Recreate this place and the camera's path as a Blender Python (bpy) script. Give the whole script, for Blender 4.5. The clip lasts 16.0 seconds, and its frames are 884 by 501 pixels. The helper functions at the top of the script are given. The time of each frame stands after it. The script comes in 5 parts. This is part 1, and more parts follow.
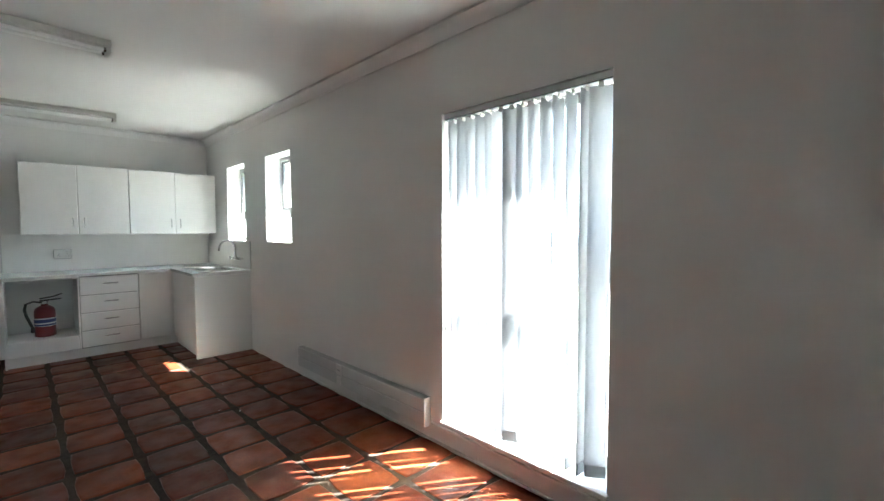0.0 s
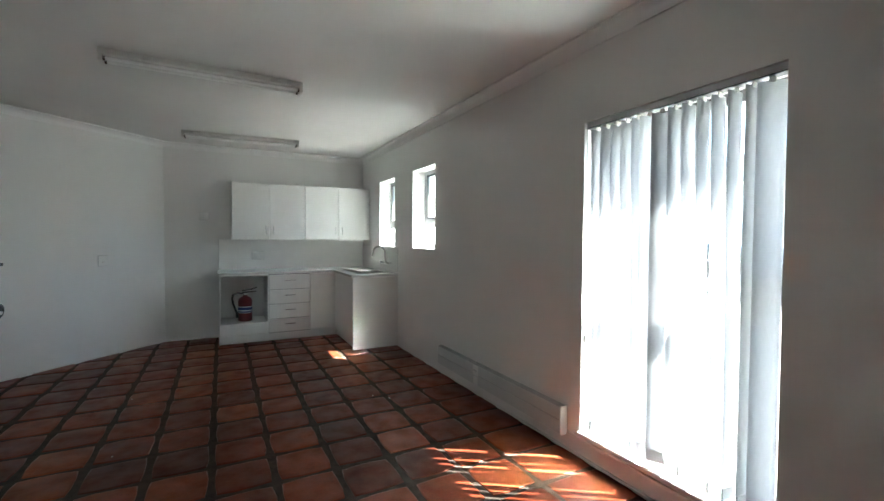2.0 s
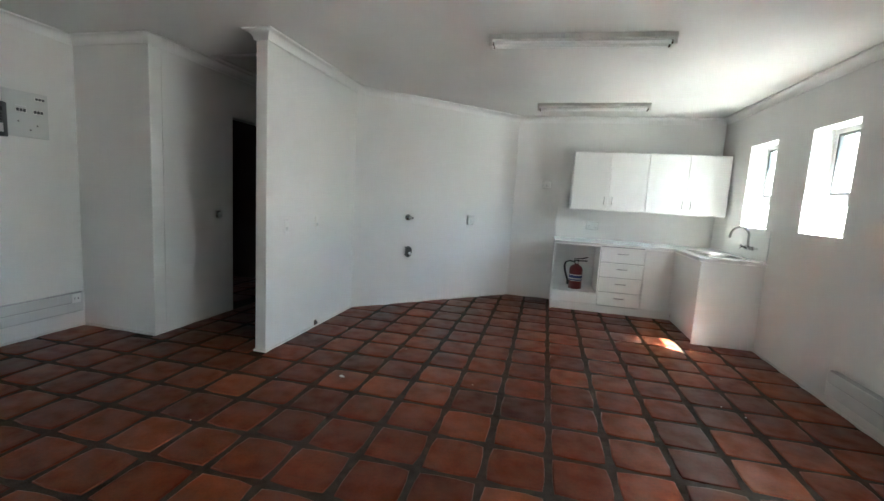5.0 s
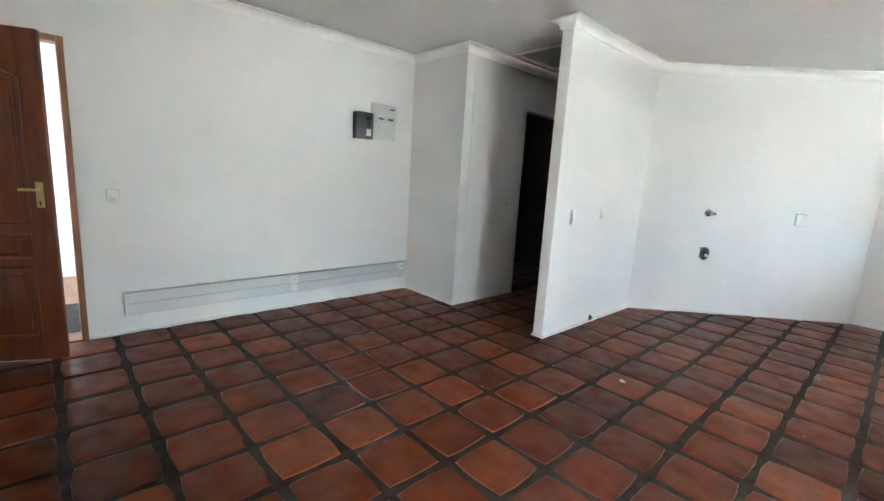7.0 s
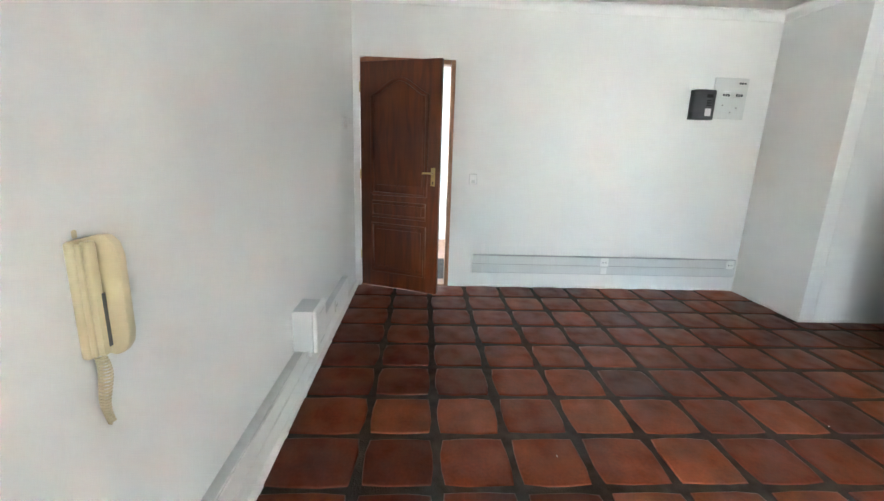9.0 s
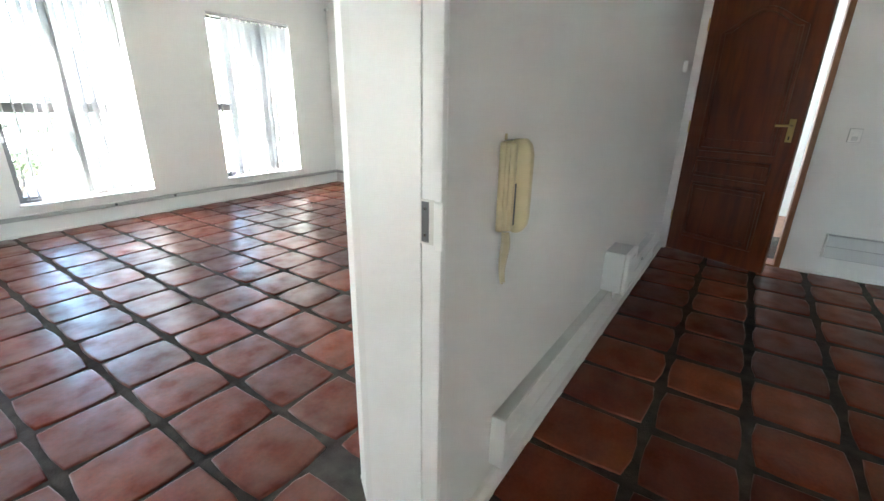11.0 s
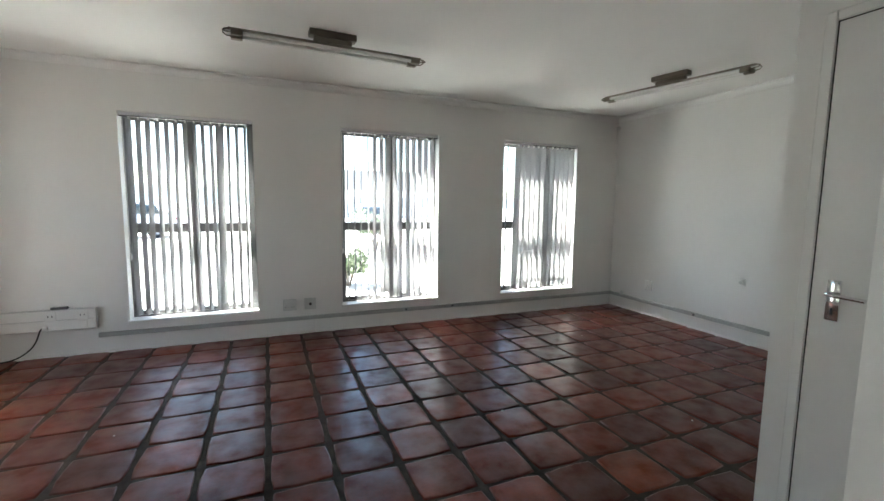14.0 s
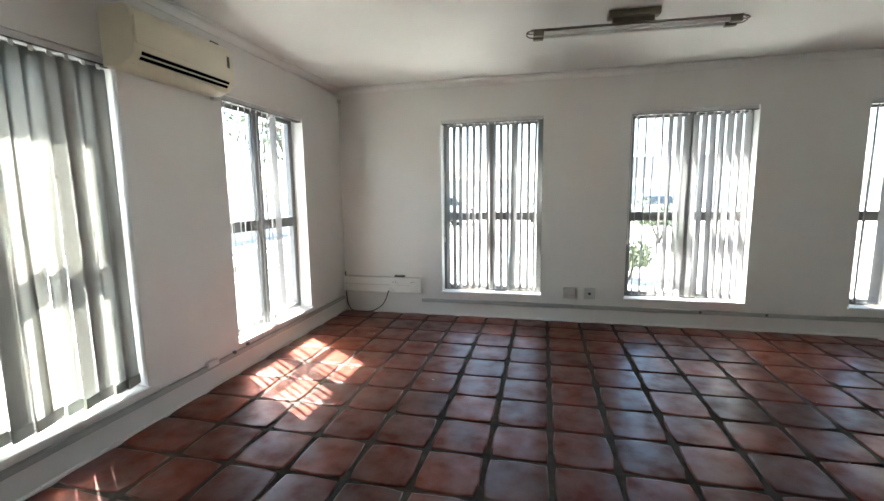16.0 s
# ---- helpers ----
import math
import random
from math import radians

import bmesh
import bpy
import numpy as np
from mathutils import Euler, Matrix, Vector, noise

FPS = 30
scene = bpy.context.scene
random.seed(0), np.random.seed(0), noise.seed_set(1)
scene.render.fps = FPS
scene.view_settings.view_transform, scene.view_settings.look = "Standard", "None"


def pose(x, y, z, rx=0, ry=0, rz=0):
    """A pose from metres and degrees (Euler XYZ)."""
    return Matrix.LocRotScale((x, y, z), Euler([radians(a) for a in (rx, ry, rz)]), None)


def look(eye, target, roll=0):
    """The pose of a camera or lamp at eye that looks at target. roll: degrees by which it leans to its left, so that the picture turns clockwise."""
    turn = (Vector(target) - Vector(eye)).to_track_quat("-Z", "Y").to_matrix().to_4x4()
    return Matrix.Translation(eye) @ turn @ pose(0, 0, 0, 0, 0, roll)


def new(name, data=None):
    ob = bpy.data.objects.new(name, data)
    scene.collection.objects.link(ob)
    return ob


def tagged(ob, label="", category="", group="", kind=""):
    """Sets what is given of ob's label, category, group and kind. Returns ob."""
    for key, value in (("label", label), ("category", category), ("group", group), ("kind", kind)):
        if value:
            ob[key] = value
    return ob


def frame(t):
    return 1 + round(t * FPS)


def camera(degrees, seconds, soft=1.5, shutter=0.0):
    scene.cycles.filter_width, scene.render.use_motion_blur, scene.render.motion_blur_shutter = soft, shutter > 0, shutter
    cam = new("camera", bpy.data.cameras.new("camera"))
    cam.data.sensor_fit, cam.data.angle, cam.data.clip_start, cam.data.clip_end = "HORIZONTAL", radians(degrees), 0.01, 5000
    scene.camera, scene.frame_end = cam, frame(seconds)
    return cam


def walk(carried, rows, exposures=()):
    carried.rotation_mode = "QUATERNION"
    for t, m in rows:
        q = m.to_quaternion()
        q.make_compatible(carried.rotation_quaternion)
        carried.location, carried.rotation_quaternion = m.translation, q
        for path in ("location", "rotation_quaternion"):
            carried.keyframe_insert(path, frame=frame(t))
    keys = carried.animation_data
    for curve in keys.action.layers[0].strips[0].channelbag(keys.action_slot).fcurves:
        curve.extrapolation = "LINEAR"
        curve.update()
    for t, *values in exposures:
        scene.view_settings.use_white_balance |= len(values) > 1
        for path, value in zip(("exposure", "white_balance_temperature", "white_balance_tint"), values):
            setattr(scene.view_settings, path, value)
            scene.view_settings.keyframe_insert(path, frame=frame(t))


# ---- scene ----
cam = camera(91.6, 16.0)
PATH = [
    (0, (-1.953, 0.919, 1.361), (-0.555, 2.345, 1.259), -0.2),
    (0.5, (-1.957, 0.987, 1.33), (-0.66, 2.508, 1.265), -0.1),
    (1, (-1.997, 0.948, 1.359), (-0.82, 2.564, 1.304), -0.2),
    (1.5, (-2.034, 0.882, 1.365), (-0.968, 2.574, 1.309), -0.2),
    (2, (-2.071, 0.857, 1.35), (-1.158, 2.635, 1.291), 0.3),
    (2.5, (-2.116, 0.838, 1.332), (-1.384, 2.698, 1.266), 1.0),
    (3, (-2.155, 0.85, 1.311), (-1.625, 2.777, 1.229), 1.6),
    (3.2, (-2.158, 0.852, 1.31), (-1.721, 2.801, 1.214), 1.8),
    (5.3, (-2.299, 1.087, 1.364), (-2.892, 2.978, 1.094), 3.7),
    (5.5, (-2.33, 1.1, 1.352), (-3.015, 2.958, 1.071), 4.0),
    (6, (-2.388, 1.128, 1.309), (-3.326, 2.868, 1.009), 4.2),
    (6.5, (-2.436, 1.095, 1.31), (-3.631, 2.665, 0.983), 4.0),
    (7, (-2.481, 1.044, 1.325), (-3.922, 2.387, 0.977), 3.4),
    (7.5, (-2.524, 1.028, 1.334), (-4.173, 2.097, 0.96), 2.9),
    (8, (-2.483, 0.976, 1.356), (-4.304, 1.714, 0.984), 2.0),
    (8.2, (-2.443, 0.953, 1.372), (-4.319, 1.541, 1.004), 1.9),
    (10.3, (-2.22, 0.924, 1.182), (-3.983, 0.271, 0.498), 0.5),
    (10.5, (-2.198, 0.89, 1.186), (-3.899, 0.091, 0.501), 0.3),
    (11, (-2.138, 0.799, 1.216), (-3.695, -0.271, 0.559), 1.0),
    (11.5, (-2.107, 0.661, 1.248), (-3.544, -0.61, 0.681), 0.8),
    (12, (-2.127, 0.464, 1.258), (-3.472, -0.947, 0.813), 1.1),
    (12.5, (-2.215, 0.347, 1.317), (-3.446, -1.185, 0.946), 1.1),
    (13, (-2.287, 0.254, 1.302), (-3.414, -1.373, 1.013), 0.8),
    (13.5, (-2.356, 0.192, 1.328), (-3.319, -1.545, 1.091), 0.7),
    (14, (-2.359, 0.182, 1.354), (-3.107, -1.66, 1.138), 0.7),
    (14.5, (-2.332, 0.183, 1.353), (-2.798, -1.751, 1.139), 0.4),
    (15, (-2.316, 0.152, 1.336), (-2.533, -1.823, 1.108), 0.2),
    (15.5, (-2.284, 0.14, 1.326), (-2.171, -1.841, 1.083), -0.2),
    (16, (-2.263, 0.195, 1.343), (-1.808, -1.735, 1.084), -0.7),
]
walk(cam, [(t, look(e, g, r)) for t, e, g, r in PATH], exposures=((0, 4.66, 6150, 2), (1, 4.52, 6150, 2), (3.2, 4.2, 6200, 2), (5.3, 5.4, 6200, 3.5), (6, 5.62, 6200, 3.5), (7, 6.17, 6150, 4), (8.2, 6.57, 6150, 4), (10.3, 6.28, 6200, 4), (11, 5.5, 6250, 3.5), (11.5, 5.15, 6350, 4), (12, 4.55, 6450, 4.5), (14, 3.64, 6400, 4.5), (16, 3.7, 6550, 4.5)))

# ---- world, sun, exposure ----
SUN = Vector((1.0, -0.66, 1.79)).normalized()
world = bpy.data.worlds.new("sky")
scene.world = world
world.use_nodes = True
wn = world.node_tree.nodes
sky = wn.new("ShaderNodeTexSky")
sky.sky_type = "NISHITA"
sky.sun_disc = False
sky.sun_elevation = math.asin(SUN.z)
sky.sun_rotation = math.atan2(SUN.x, SUN.y)
wn["Background"].inputs["Strength"].default_value = 0.085
world.node_tree.links.new(sky.outputs[0], wn["Background"].inputs["Color"])
sun = new("sun", bpy.data.lights.new("sun", "SUN"))
sun.data.energy = 5.0
sun.data.angle = radians(0.5)
sun.data.color = (1.0, 0.97, 0.92)
sun.matrix_world = look(SUN * 30, (0, 0, 0))

# ---- materials ----


def material(name, colour, rough=0.6, metal=0.0, vary=0.0, scale=8.0, bump=0.0, bump_scale=60.0, tint=None, spec=0.5, island=0.0):
    """A paint-like surface with broad stains (vary), fine relief (bump) and a random shade for each object (island)."""
    m = bpy.data.materials.new(name)
    m.use_nodes = True
    n, l = m.node_tree.nodes, m.node_tree.links
    b = n["Principled BSDF"]
    b.inputs["Base Color"].default_value = (*colour, 1)
    b.inputs["Roughness"].default_value = rough
    b.inputs["Metallic"].default_value = metal
    b.inputs["Specular IOR Level"].default_value = spec
    co = n.new("ShaderNodeTexCoord")
    if vary:
        big = n.new("ShaderNodeTexNoise")
        big.inputs["Scale"].default_value = scale
        big.inputs["Detail"].default_value = 5
        l.new(co.outputs["Object"], big.inputs["Vector"])
        ramp = n.new("ShaderNodeMapRange")
        ramp.inputs["From Min"].default_value, ramp.inputs["From Max"].default_value = 0.3, 0.7
        l.new(big.outputs["Fac"], ramp.inputs["Value"])
        mix = n.new("ShaderNodeMix")
        mix.data_type = "RGBA"
        mix.inputs["A"].default_value = (*colour, 1)
        other = tint or tuple(c * (1 - vary) for c in colour)
        mix.inputs["B"].default_value = (*other, 1)
        l.new(ramp.outputs["Result"], mix.inputs["Factor"])
        out = mix.outputs["Result"]
        if island:
            info = n.new("ShaderNodeObjectInfo")
            hsv = n.new("ShaderNodeHueSaturation")
            val = n.new("ShaderNodeMapRange")
            val.inputs["To Min"].default_value, val.inputs["To Max"].default_value = 1 - island, 1 + island
            l.new(info.outputs["Random"], val.inputs["Value"])
            l.new(val.outputs["Result"], hsv.inputs["Value"])
            l.new(out, hsv.inputs["Color"])
            out = hsv.outputs["Color"]
        l.new(out, b.inputs["Base Color"])
        rr = n.new("ShaderNodeMapRange")
        rr.inputs["To Min"].default_value, rr.inputs["To Max"].default_value = rough * 0.88, min(1, rough * 1.12)
        l.new(big.outputs["Fac"], rr.inputs["Value"])
        l.new(rr.outputs["Result"], b.inputs["Roughness"])
    if bump:
        fine = n.new("ShaderNodeTexNoise")
        fine.inputs["Scale"].default_value = bump_scale
        fine.inputs["Detail"].default_value = 4
        l.new(co.outputs["Object"], fine.inputs["Vector"])
        bp = n.new("ShaderNodeBump")
        bp.inputs["Strength"].default_value = bump
        bp.inputs["Distance"].default_value = 0.01
        l.new(fine.outputs["Fac"], bp.inputs["Height"])
        l.new(bp.outputs["Normal"], b.inputs["Normal"])
    return m


def tile_material(name, by_island, dull, shiny, hue=(1, 1, 1)):
    """Sealed terracotta: each tile its own shade, mottled, with a glossy worn sealer."""
    m = bpy.data.materials.new(name)
    m.use_nodes = True
    n, l = m.node_tree.nodes, m.node_tree.links
    b = n["Principled BSDF"]
    geo = n.new("ShaderNodeNewGeometry")
    info = n.new("ShaderNodeObjectInfo")
    rnd = geo.outputs["Random Per Island"] if by_island else info.outputs["Random"]
    ramp = n.new("ShaderNodeValToRGB")
    ramp.color_ramp.elements[0].color = (0.07, 0.022, 0.014, 1)
    ramp.color_ramp.elements[1].color = (0.215, 0.073, 0.034, 1)
    for at, col in ((0.2, (0.11, 0.031, 0.017, 1)), (0.6, (0.138, 0.0395, 0.02, 1)), (0.88, (0.168, 0.051, 0.025, 1))):
        e = ramp.color_ramp.elements.new(at)
        e.color = col
    for e in ramp.color_ramp.elements:
        e.color = (e.color[0] * hue[0], e.color[1] * hue[1], e.color[2] * hue[2], 1)
    l.new(rnd, ramp.inputs["Fac"])
    blot = n.new("ShaderNodeTexNoise")
    blot.inputs["Scale"].default_value = 5.5
    blot.inputs["Detail"].default_value = 6
    blot.inputs["Distortion"].default_value = 0.3
    l.new(geo.outputs["Position"], blot.inputs["Vector"])
    grain = n.new("ShaderNodeTexNoise")
    grain.inputs["Scale"].default_value = 70
    grain.inputs["Detail"].default_value = 5
    l.new(geo.outputs["Position"], grain.inputs["Vector"])
    shade = n.new("ShaderNodeMapRange")
    shade.inputs["From Min"].default_value, shade.inputs["From Max"].default_value = 0.3, 0.72
    shade.inputs["To Min"].default_value, shade.inputs["To Max"].default_value = 0.7, 1.28
    l.new(blot.outputs["Fac"], shade.inputs["Value"])
    gs = n.new("ShaderNodeMapRange")
    gs.inputs["From Min"].default_value, gs.inputs["From Max"].default_value = 0.3, 0.7
    gs.inputs["To Min"].default_value, gs.inputs["To Max"].default_value = 0.86, 1.12
    l.new(grain.outputs["Fac"], gs.inputs["Value"])
    mul = n.new("ShaderNodeMath")
    mul.operation = "MULTIPLY"
    l.new(shade.outputs["Result"], mul.inputs[0])
    l.new(gs.outputs["Result"], mul.inputs[1])
    hsv = n.new("ShaderNodeHueSaturation")
    l.new(ramp.outputs["Color"], hsv.inputs["Color"])
    l.new(mul.outputs["Value"], hsv.inputs["Value"])
    l.new(hsv.outputs["Color"], b.inputs["Base Color"])
    wear = n.new("ShaderNodeTexNoise")
    wear.inputs["Scale"].default_value = 7
    wear.inputs["Detail"].default_value = 7
    l.new(geo.outputs["Position"], wear.inputs["Vector"])
    rr = n.new("ShaderNodeMapRange")
    rr.inputs["From Min"].default_value, rr.inputs["From Max"].default_value = 0.35, 0.7
    rr.inputs["To Min"].default_value, rr.inputs["To Max"].default_value = 0.3, 0.4
    l.new(wear.outputs["Fac"], rr.inputs["Value"])
    l.new(rr.outputs["Result"], b.inputs["Roughness"])
    seal = n.new("ShaderNodeMapRange")
    seal.inputs["From Min"].default_value, seal.inputs["From Max"].default_value = 0.34, 0.66
    seal.inputs["To Min"].default_value, seal.inputs["To Max"].default_value = shiny, dull
    l.new(wear.outputs["Fac"], seal.inputs["Value"])
    l.new(seal.outputs["Result"], b.inputs["Specular IOR Level"])
    bp = n.new("ShaderNodeBump")
    bp.inputs["Strength"].default_value = 0.06
    bp.inputs["Distance"].default_value = 0.012
    l.new(blot.outputs["Fac"], bp.inputs["Height"])
    bp2 = n.new("ShaderNodeBump")
    bp2.inputs["Strength"].default_value = 0.07
    bp2.inputs["Distance"].default_value = 0.004
    l.new(grain.outputs["Fac"], bp2.inputs["Height"])
    l.new(bp.outputs["Normal"], bp2.inputs["Normal"])
    l.new(bp2.outputs["Normal"], b.inputs["Normal"])
    return m


def wood_material(name, dark, light, rough=0.32):
    m = bpy.data.materials.new(name)
    m.use_nodes = True
    n, l = m.node_tree.nodes, m.node_tree.links
    b = n["Principled BSDF"]
    co = n.new("ShaderNodeTexCoord")
    mp = n.new("ShaderNodeMapping")
    mp.inputs["Scale"].default_value = (7, 7, 0.9)
    l.new(co.outputs["Object"], mp.inputs["Vector"])
    no = n.new("ShaderNodeTexNoise")
    no.inputs["Scale"].default_value = 2.2
    no.inputs["Detail"].default_value = 8
    no.inputs["Distortion"].default_value = 1.2
    l.new(mp.outputs["Vector"], no.inputs["Vector"])
    ramp = n.new("ShaderNodeValToRGB")
    ramp.color_ramp.elements[0].position, ramp.color_ramp.elements[1].position = 0.3, 0.72
    ramp.color_ramp.elements[0].color, ramp.color_ramp.elements[1].color = (*dark, 1), (*light, 1)
    l.new(no.outputs["Fac"], ramp.inputs["Fac"])
    l.new(ramp.outputs["Color"], b.inputs["Base Color"])
    b.inputs["Roughness"].default_value = rough
    bp = n.new("ShaderNodeBump")
    bp.inputs["Strength"].default_value = 0.1
    bp.inputs["Distance"].default_value = 0.003
    l.new(no.outputs["Fac"], bp.inputs["Height"])
    l.new(bp.outputs["Normal"], b.inputs["Normal"])
    return m


def fabric_material(name, colour, through_share):
    """Blind cloth: woven, lets part of the light through."""
    m = bpy.data.materials.new(name)
    m.use_nodes = True
    n, l = m.node_tree.nodes, m.node_tree.links
    n.remove(n["Principled BSDF"])
    co = n.new("ShaderNodeTexCoord")
    mp = n.new("ShaderNodeMapping")
    mp.inputs["Scale"].default_value = (60, 60, 14)
    l.new(co.outputs["Object"], mp.inputs["Vector"])
    no = n.new("ShaderNodeTexNoise")
    no.inputs["Scale"].default_value = 2
    no.inputs["Detail"].default_value = 5
    l.new(mp.outputs["Vector"], no.inputs["Vector"])
    mix = n.new("ShaderNodeMix")
    mix.data_type = "RGBA"
    mix.inputs["A"].default_value = (*(c * 0.86 for c in colour), 1)
    mix.inputs["B"].default_value = (*colour, 1)
    l.new(no.outputs["Fac"], mix.inputs["Factor"])
    d, t, ms = n.new("ShaderNodeBsdfDiffuse"), n.new("ShaderNodeBsdfTranslucent"), n.new("ShaderNodeMixShader")
    l.new(mix.outputs["Result"], d.inputs["Color"])
    l.new(mix.outputs["Result"], t.inputs["Color"])
    ms.inputs[0].default_value = through_share
    l.new(d.outputs[0], ms.inputs[1])
    l.new(t.outputs[0], ms.inputs[2])
    l.new(ms.outputs[0], n["Material Output"].inputs["Surface"])
    return m


def glass_material(name):
    m = bpy.data.materials.new(name)
    m.use_nodes = True
    n, l = m.node_tree.nodes, m.node_tree.links
    b = n["Principled BSDF"]
    b.inputs["Base Color"].default_value = (0.96, 0.98, 0.98, 1)
    b.inputs["Roughness"].default_value = 0.0
    b.inputs["IOR"].default_value = 1.08
    b.inputs["Transmission Weight"].default_value = 1.0
    return m


WALL = material("wall_paint", (0.75, 0.745, 0.72), 0.55, vary=0.05, scale=1.3, bump=0.1, bump_scale=38)
# Ceiling tone lowered to stand in for weaker light in the kitchen room.
CEIL_DIM = material("dimmed_ceiling_paint", (0.69, 0.685, 0.66), 0.75, vary=0.07, scale=0.9, bump=0.08, bump_scale=25)
CEIL = material("ceiling_paint", (0.76, 0.755, 0.73), 0.7, vary=0.05, scale=0.9, bump=0.08, bump_scale=25)
TRIM = material("trim_paint", (0.77, 0.77, 0.75), 0.35, vary=0.04, scale=5, bump=0.04)
GROUT = material("grout", (0.034, 0.029, 0.025), 0.85, vary=0.45, scale=14, bump=0.5, bump_scale=120, tint=(0.07, 0.061, 0.054), spec=0.15)
GROUT_OLD = material("old_grout", (0.024, 0.0185, 0.014), 0.85, vary=0.45, scale=14, bump=0.5, bump_scale=120, tint=(0.062, 0.05, 0.04), spec=0.12)
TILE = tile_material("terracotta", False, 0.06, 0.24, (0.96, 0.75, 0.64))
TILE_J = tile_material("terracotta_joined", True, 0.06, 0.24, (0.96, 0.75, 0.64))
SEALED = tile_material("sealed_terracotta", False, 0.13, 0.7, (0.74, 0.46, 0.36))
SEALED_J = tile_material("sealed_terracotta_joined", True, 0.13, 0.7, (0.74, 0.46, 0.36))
DOOR_WOOD = wood_material("stained_meranti", (0.06, 0.0128, 0.0035), (0.15, 0.031, 0.0075), 0.42)
FRAME_WOOD = wood_material("frame_wood", (0.2, 0.075, 0.03), (0.36, 0.16, 0.075), 0.4)
MELAMINE = material("white_melamine", (0.77, 0.765, 0.735), 0.37, vary=0.03, scale=4)
# Dark tone that stands in for the shade between drawer fronts.
GAP_SHADE = material("cabinet_gap_shade", (0.2, 0.19, 0.18), 0.8)
WORKTOP = material("worktop_laminate", (0.74, 0.74, 0.72), 0.22, vary=0.06, scale=30)
STEEL = material("stainless_steel", (0.62, 0.62, 0.61), 0.22, 1.0, vary=0.1, scale=20)
CHROME = material("chrome", (0.75, 0.75, 0.75), 0.08, 1.0)
DULL_CHROME = material("dull_chrome", (0.42, 0.42, 0.41), 0.25, 1.0)
BRASS = material("brass", (0.55, 0.42, 0.19), 0.34, 1.0, vary=0.15, scale=30)
PLASTIC = material("white_plastic", (0.76, 0.76, 0.73), 0.35, vary=0.03, scale=12)
TRUNK = material("grey_trunking", (0.6, 0.61, 0.59), 0.42, vary=0.05, scale=6)
# Conduit grey, which also serves as painted shade behind plates and covers.
CONDUIT_AND_SHADE = material("grey_conduit_and_shade", (0.4, 0.41, 0.4), 0.45, vary=0.12, scale=6)
# Far panes are lightened; the haze of distance sits in their colour.
HAZE_GLASS = material("hazed_far_glass", (0.28, 0.31, 0.34), 0.2)
CREAM = material("cream_plastic", (0.62, 0.53, 0.33), 0.4, vary=0.12, scale=10)
AC_CREAM = material("aircon_plastic", (0.68, 0.63, 0.49), 0.38, vary=0.06, scale=3)
BLACK = material("black_plastic", (0.012, 0.012, 0.013), 0.45)
DARK = material("dark_grey_plastic", (0.085, 0.088, 0.095), 0.45, vary=0.1, scale=15)
ALU = material("grey_aluminium", (0.2, 0.2, 0.205), 0.4, 0.35, vary=0.08, scale=12)
ALU_MID = material("mid_grey_window_paint", (0.09, 0.092, 0.095), 0.4, vary=0.06, scale=9)
ALU_WHITE = material("white_window_paint", (0.66, 0.67, 0.68), 0.4, vary=0.04, scale=9)
VOID = material("dark_slot", (0.004, 0.004, 0.004), 0.95, spec=0.0)
RED = material("extinguisher_red", (0.13, 0.007, 0.009), 0.32, vary=0.1, scale=9)
LABEL_BLUE = material("label_blue", (0.03, 0.05, 0.16), 0.5)
LABEL_WHITE = material("label_white", (0.7, 0.7, 0.7), 0.5)
TUBE = material("fluorescent_tube_off", (0.78, 0.78, 0.76), 0.2)
LAMP_METAL = material("lamp_enamel", (0.62, 0.61, 0.57), 0.4, vary=0.06, scale=8)
LAMP_BROWN = material("lamp_bronze", (0.2, 0.17, 0.14), 0.35, 0.5, vary=0.12, scale=12)
SLAT = fabric_material("blind_cloth", (0.56, 0.57, 0.585), 0.24)
SLAT_GREY = fabric_material("blind_cloth_grey", (0.4, 0.4, 0.4), 0.05)
SLAT_DARK = fabric_material("blind_cloth_beige", (0.4, 0.4, 0.38), 0.012)
GLASS = glass_material("window_glass")
PAVING = material("pale_paving", (0.42, 0.405, 0.375), 0.85, vary=0.18, scale=0.6, bump=0.3, bump_scale=30)
PLASTER_OUT = material("outside_plaster", (0.72, 0.7, 0.66), 0.8, vary=0.1, scale=0.8, bump=0.2)
LEAF = material("leaf", (0.075, 0.1, 0.05), 0.6, vary=0.5, scale=3, tint=(0.11, 0.13, 0.075))
BARK = material("bark", (0.14, 0.11, 0.085), 0.9, vary=0.4, scale=12, bump=0.5)
HILL = material("far_hills", (0.1, 0.13, 0.15), 0.95, vary=0.3, scale=0.02)
ROOF = material("roof_sheet", (0.28, 0.27, 0.27), 0.6, vary=0.2, scale=2)
TYRE = material("tyre", (0.02, 0.02, 0.02), 0.8)
CAR_GLASS = material("car_glass", (0.02, 0.025, 0.03), 0.05)

# ---- builders ----


def add_box(bm, lo, hi, bevel=0.0, segs=2):
    vs = bmesh.ops.create_cube(bm, size=1)["verts"]
    c, s = [(a + b) / 2 for a, b in zip(lo, hi)], [abs(b - a) for a, b in zip(lo, hi)]
    bmesh.ops.scale(bm, vec=s, verts=vs)
    bmesh.ops.translate(bm, vec=c, verts=vs)
    if bevel:
        es = list({e for v in vs for e in v.link_edges})
        bmesh.ops.bevel(bm, geom=es, offset=min(bevel, 0.45 * min(s)), segments=segs, affect="EDGES", profile=0.5)
    return bm


def box(lo, hi, bevel=0.0, segs=2):
    return add_box(bmesh.new(), lo, hi, bevel, segs)


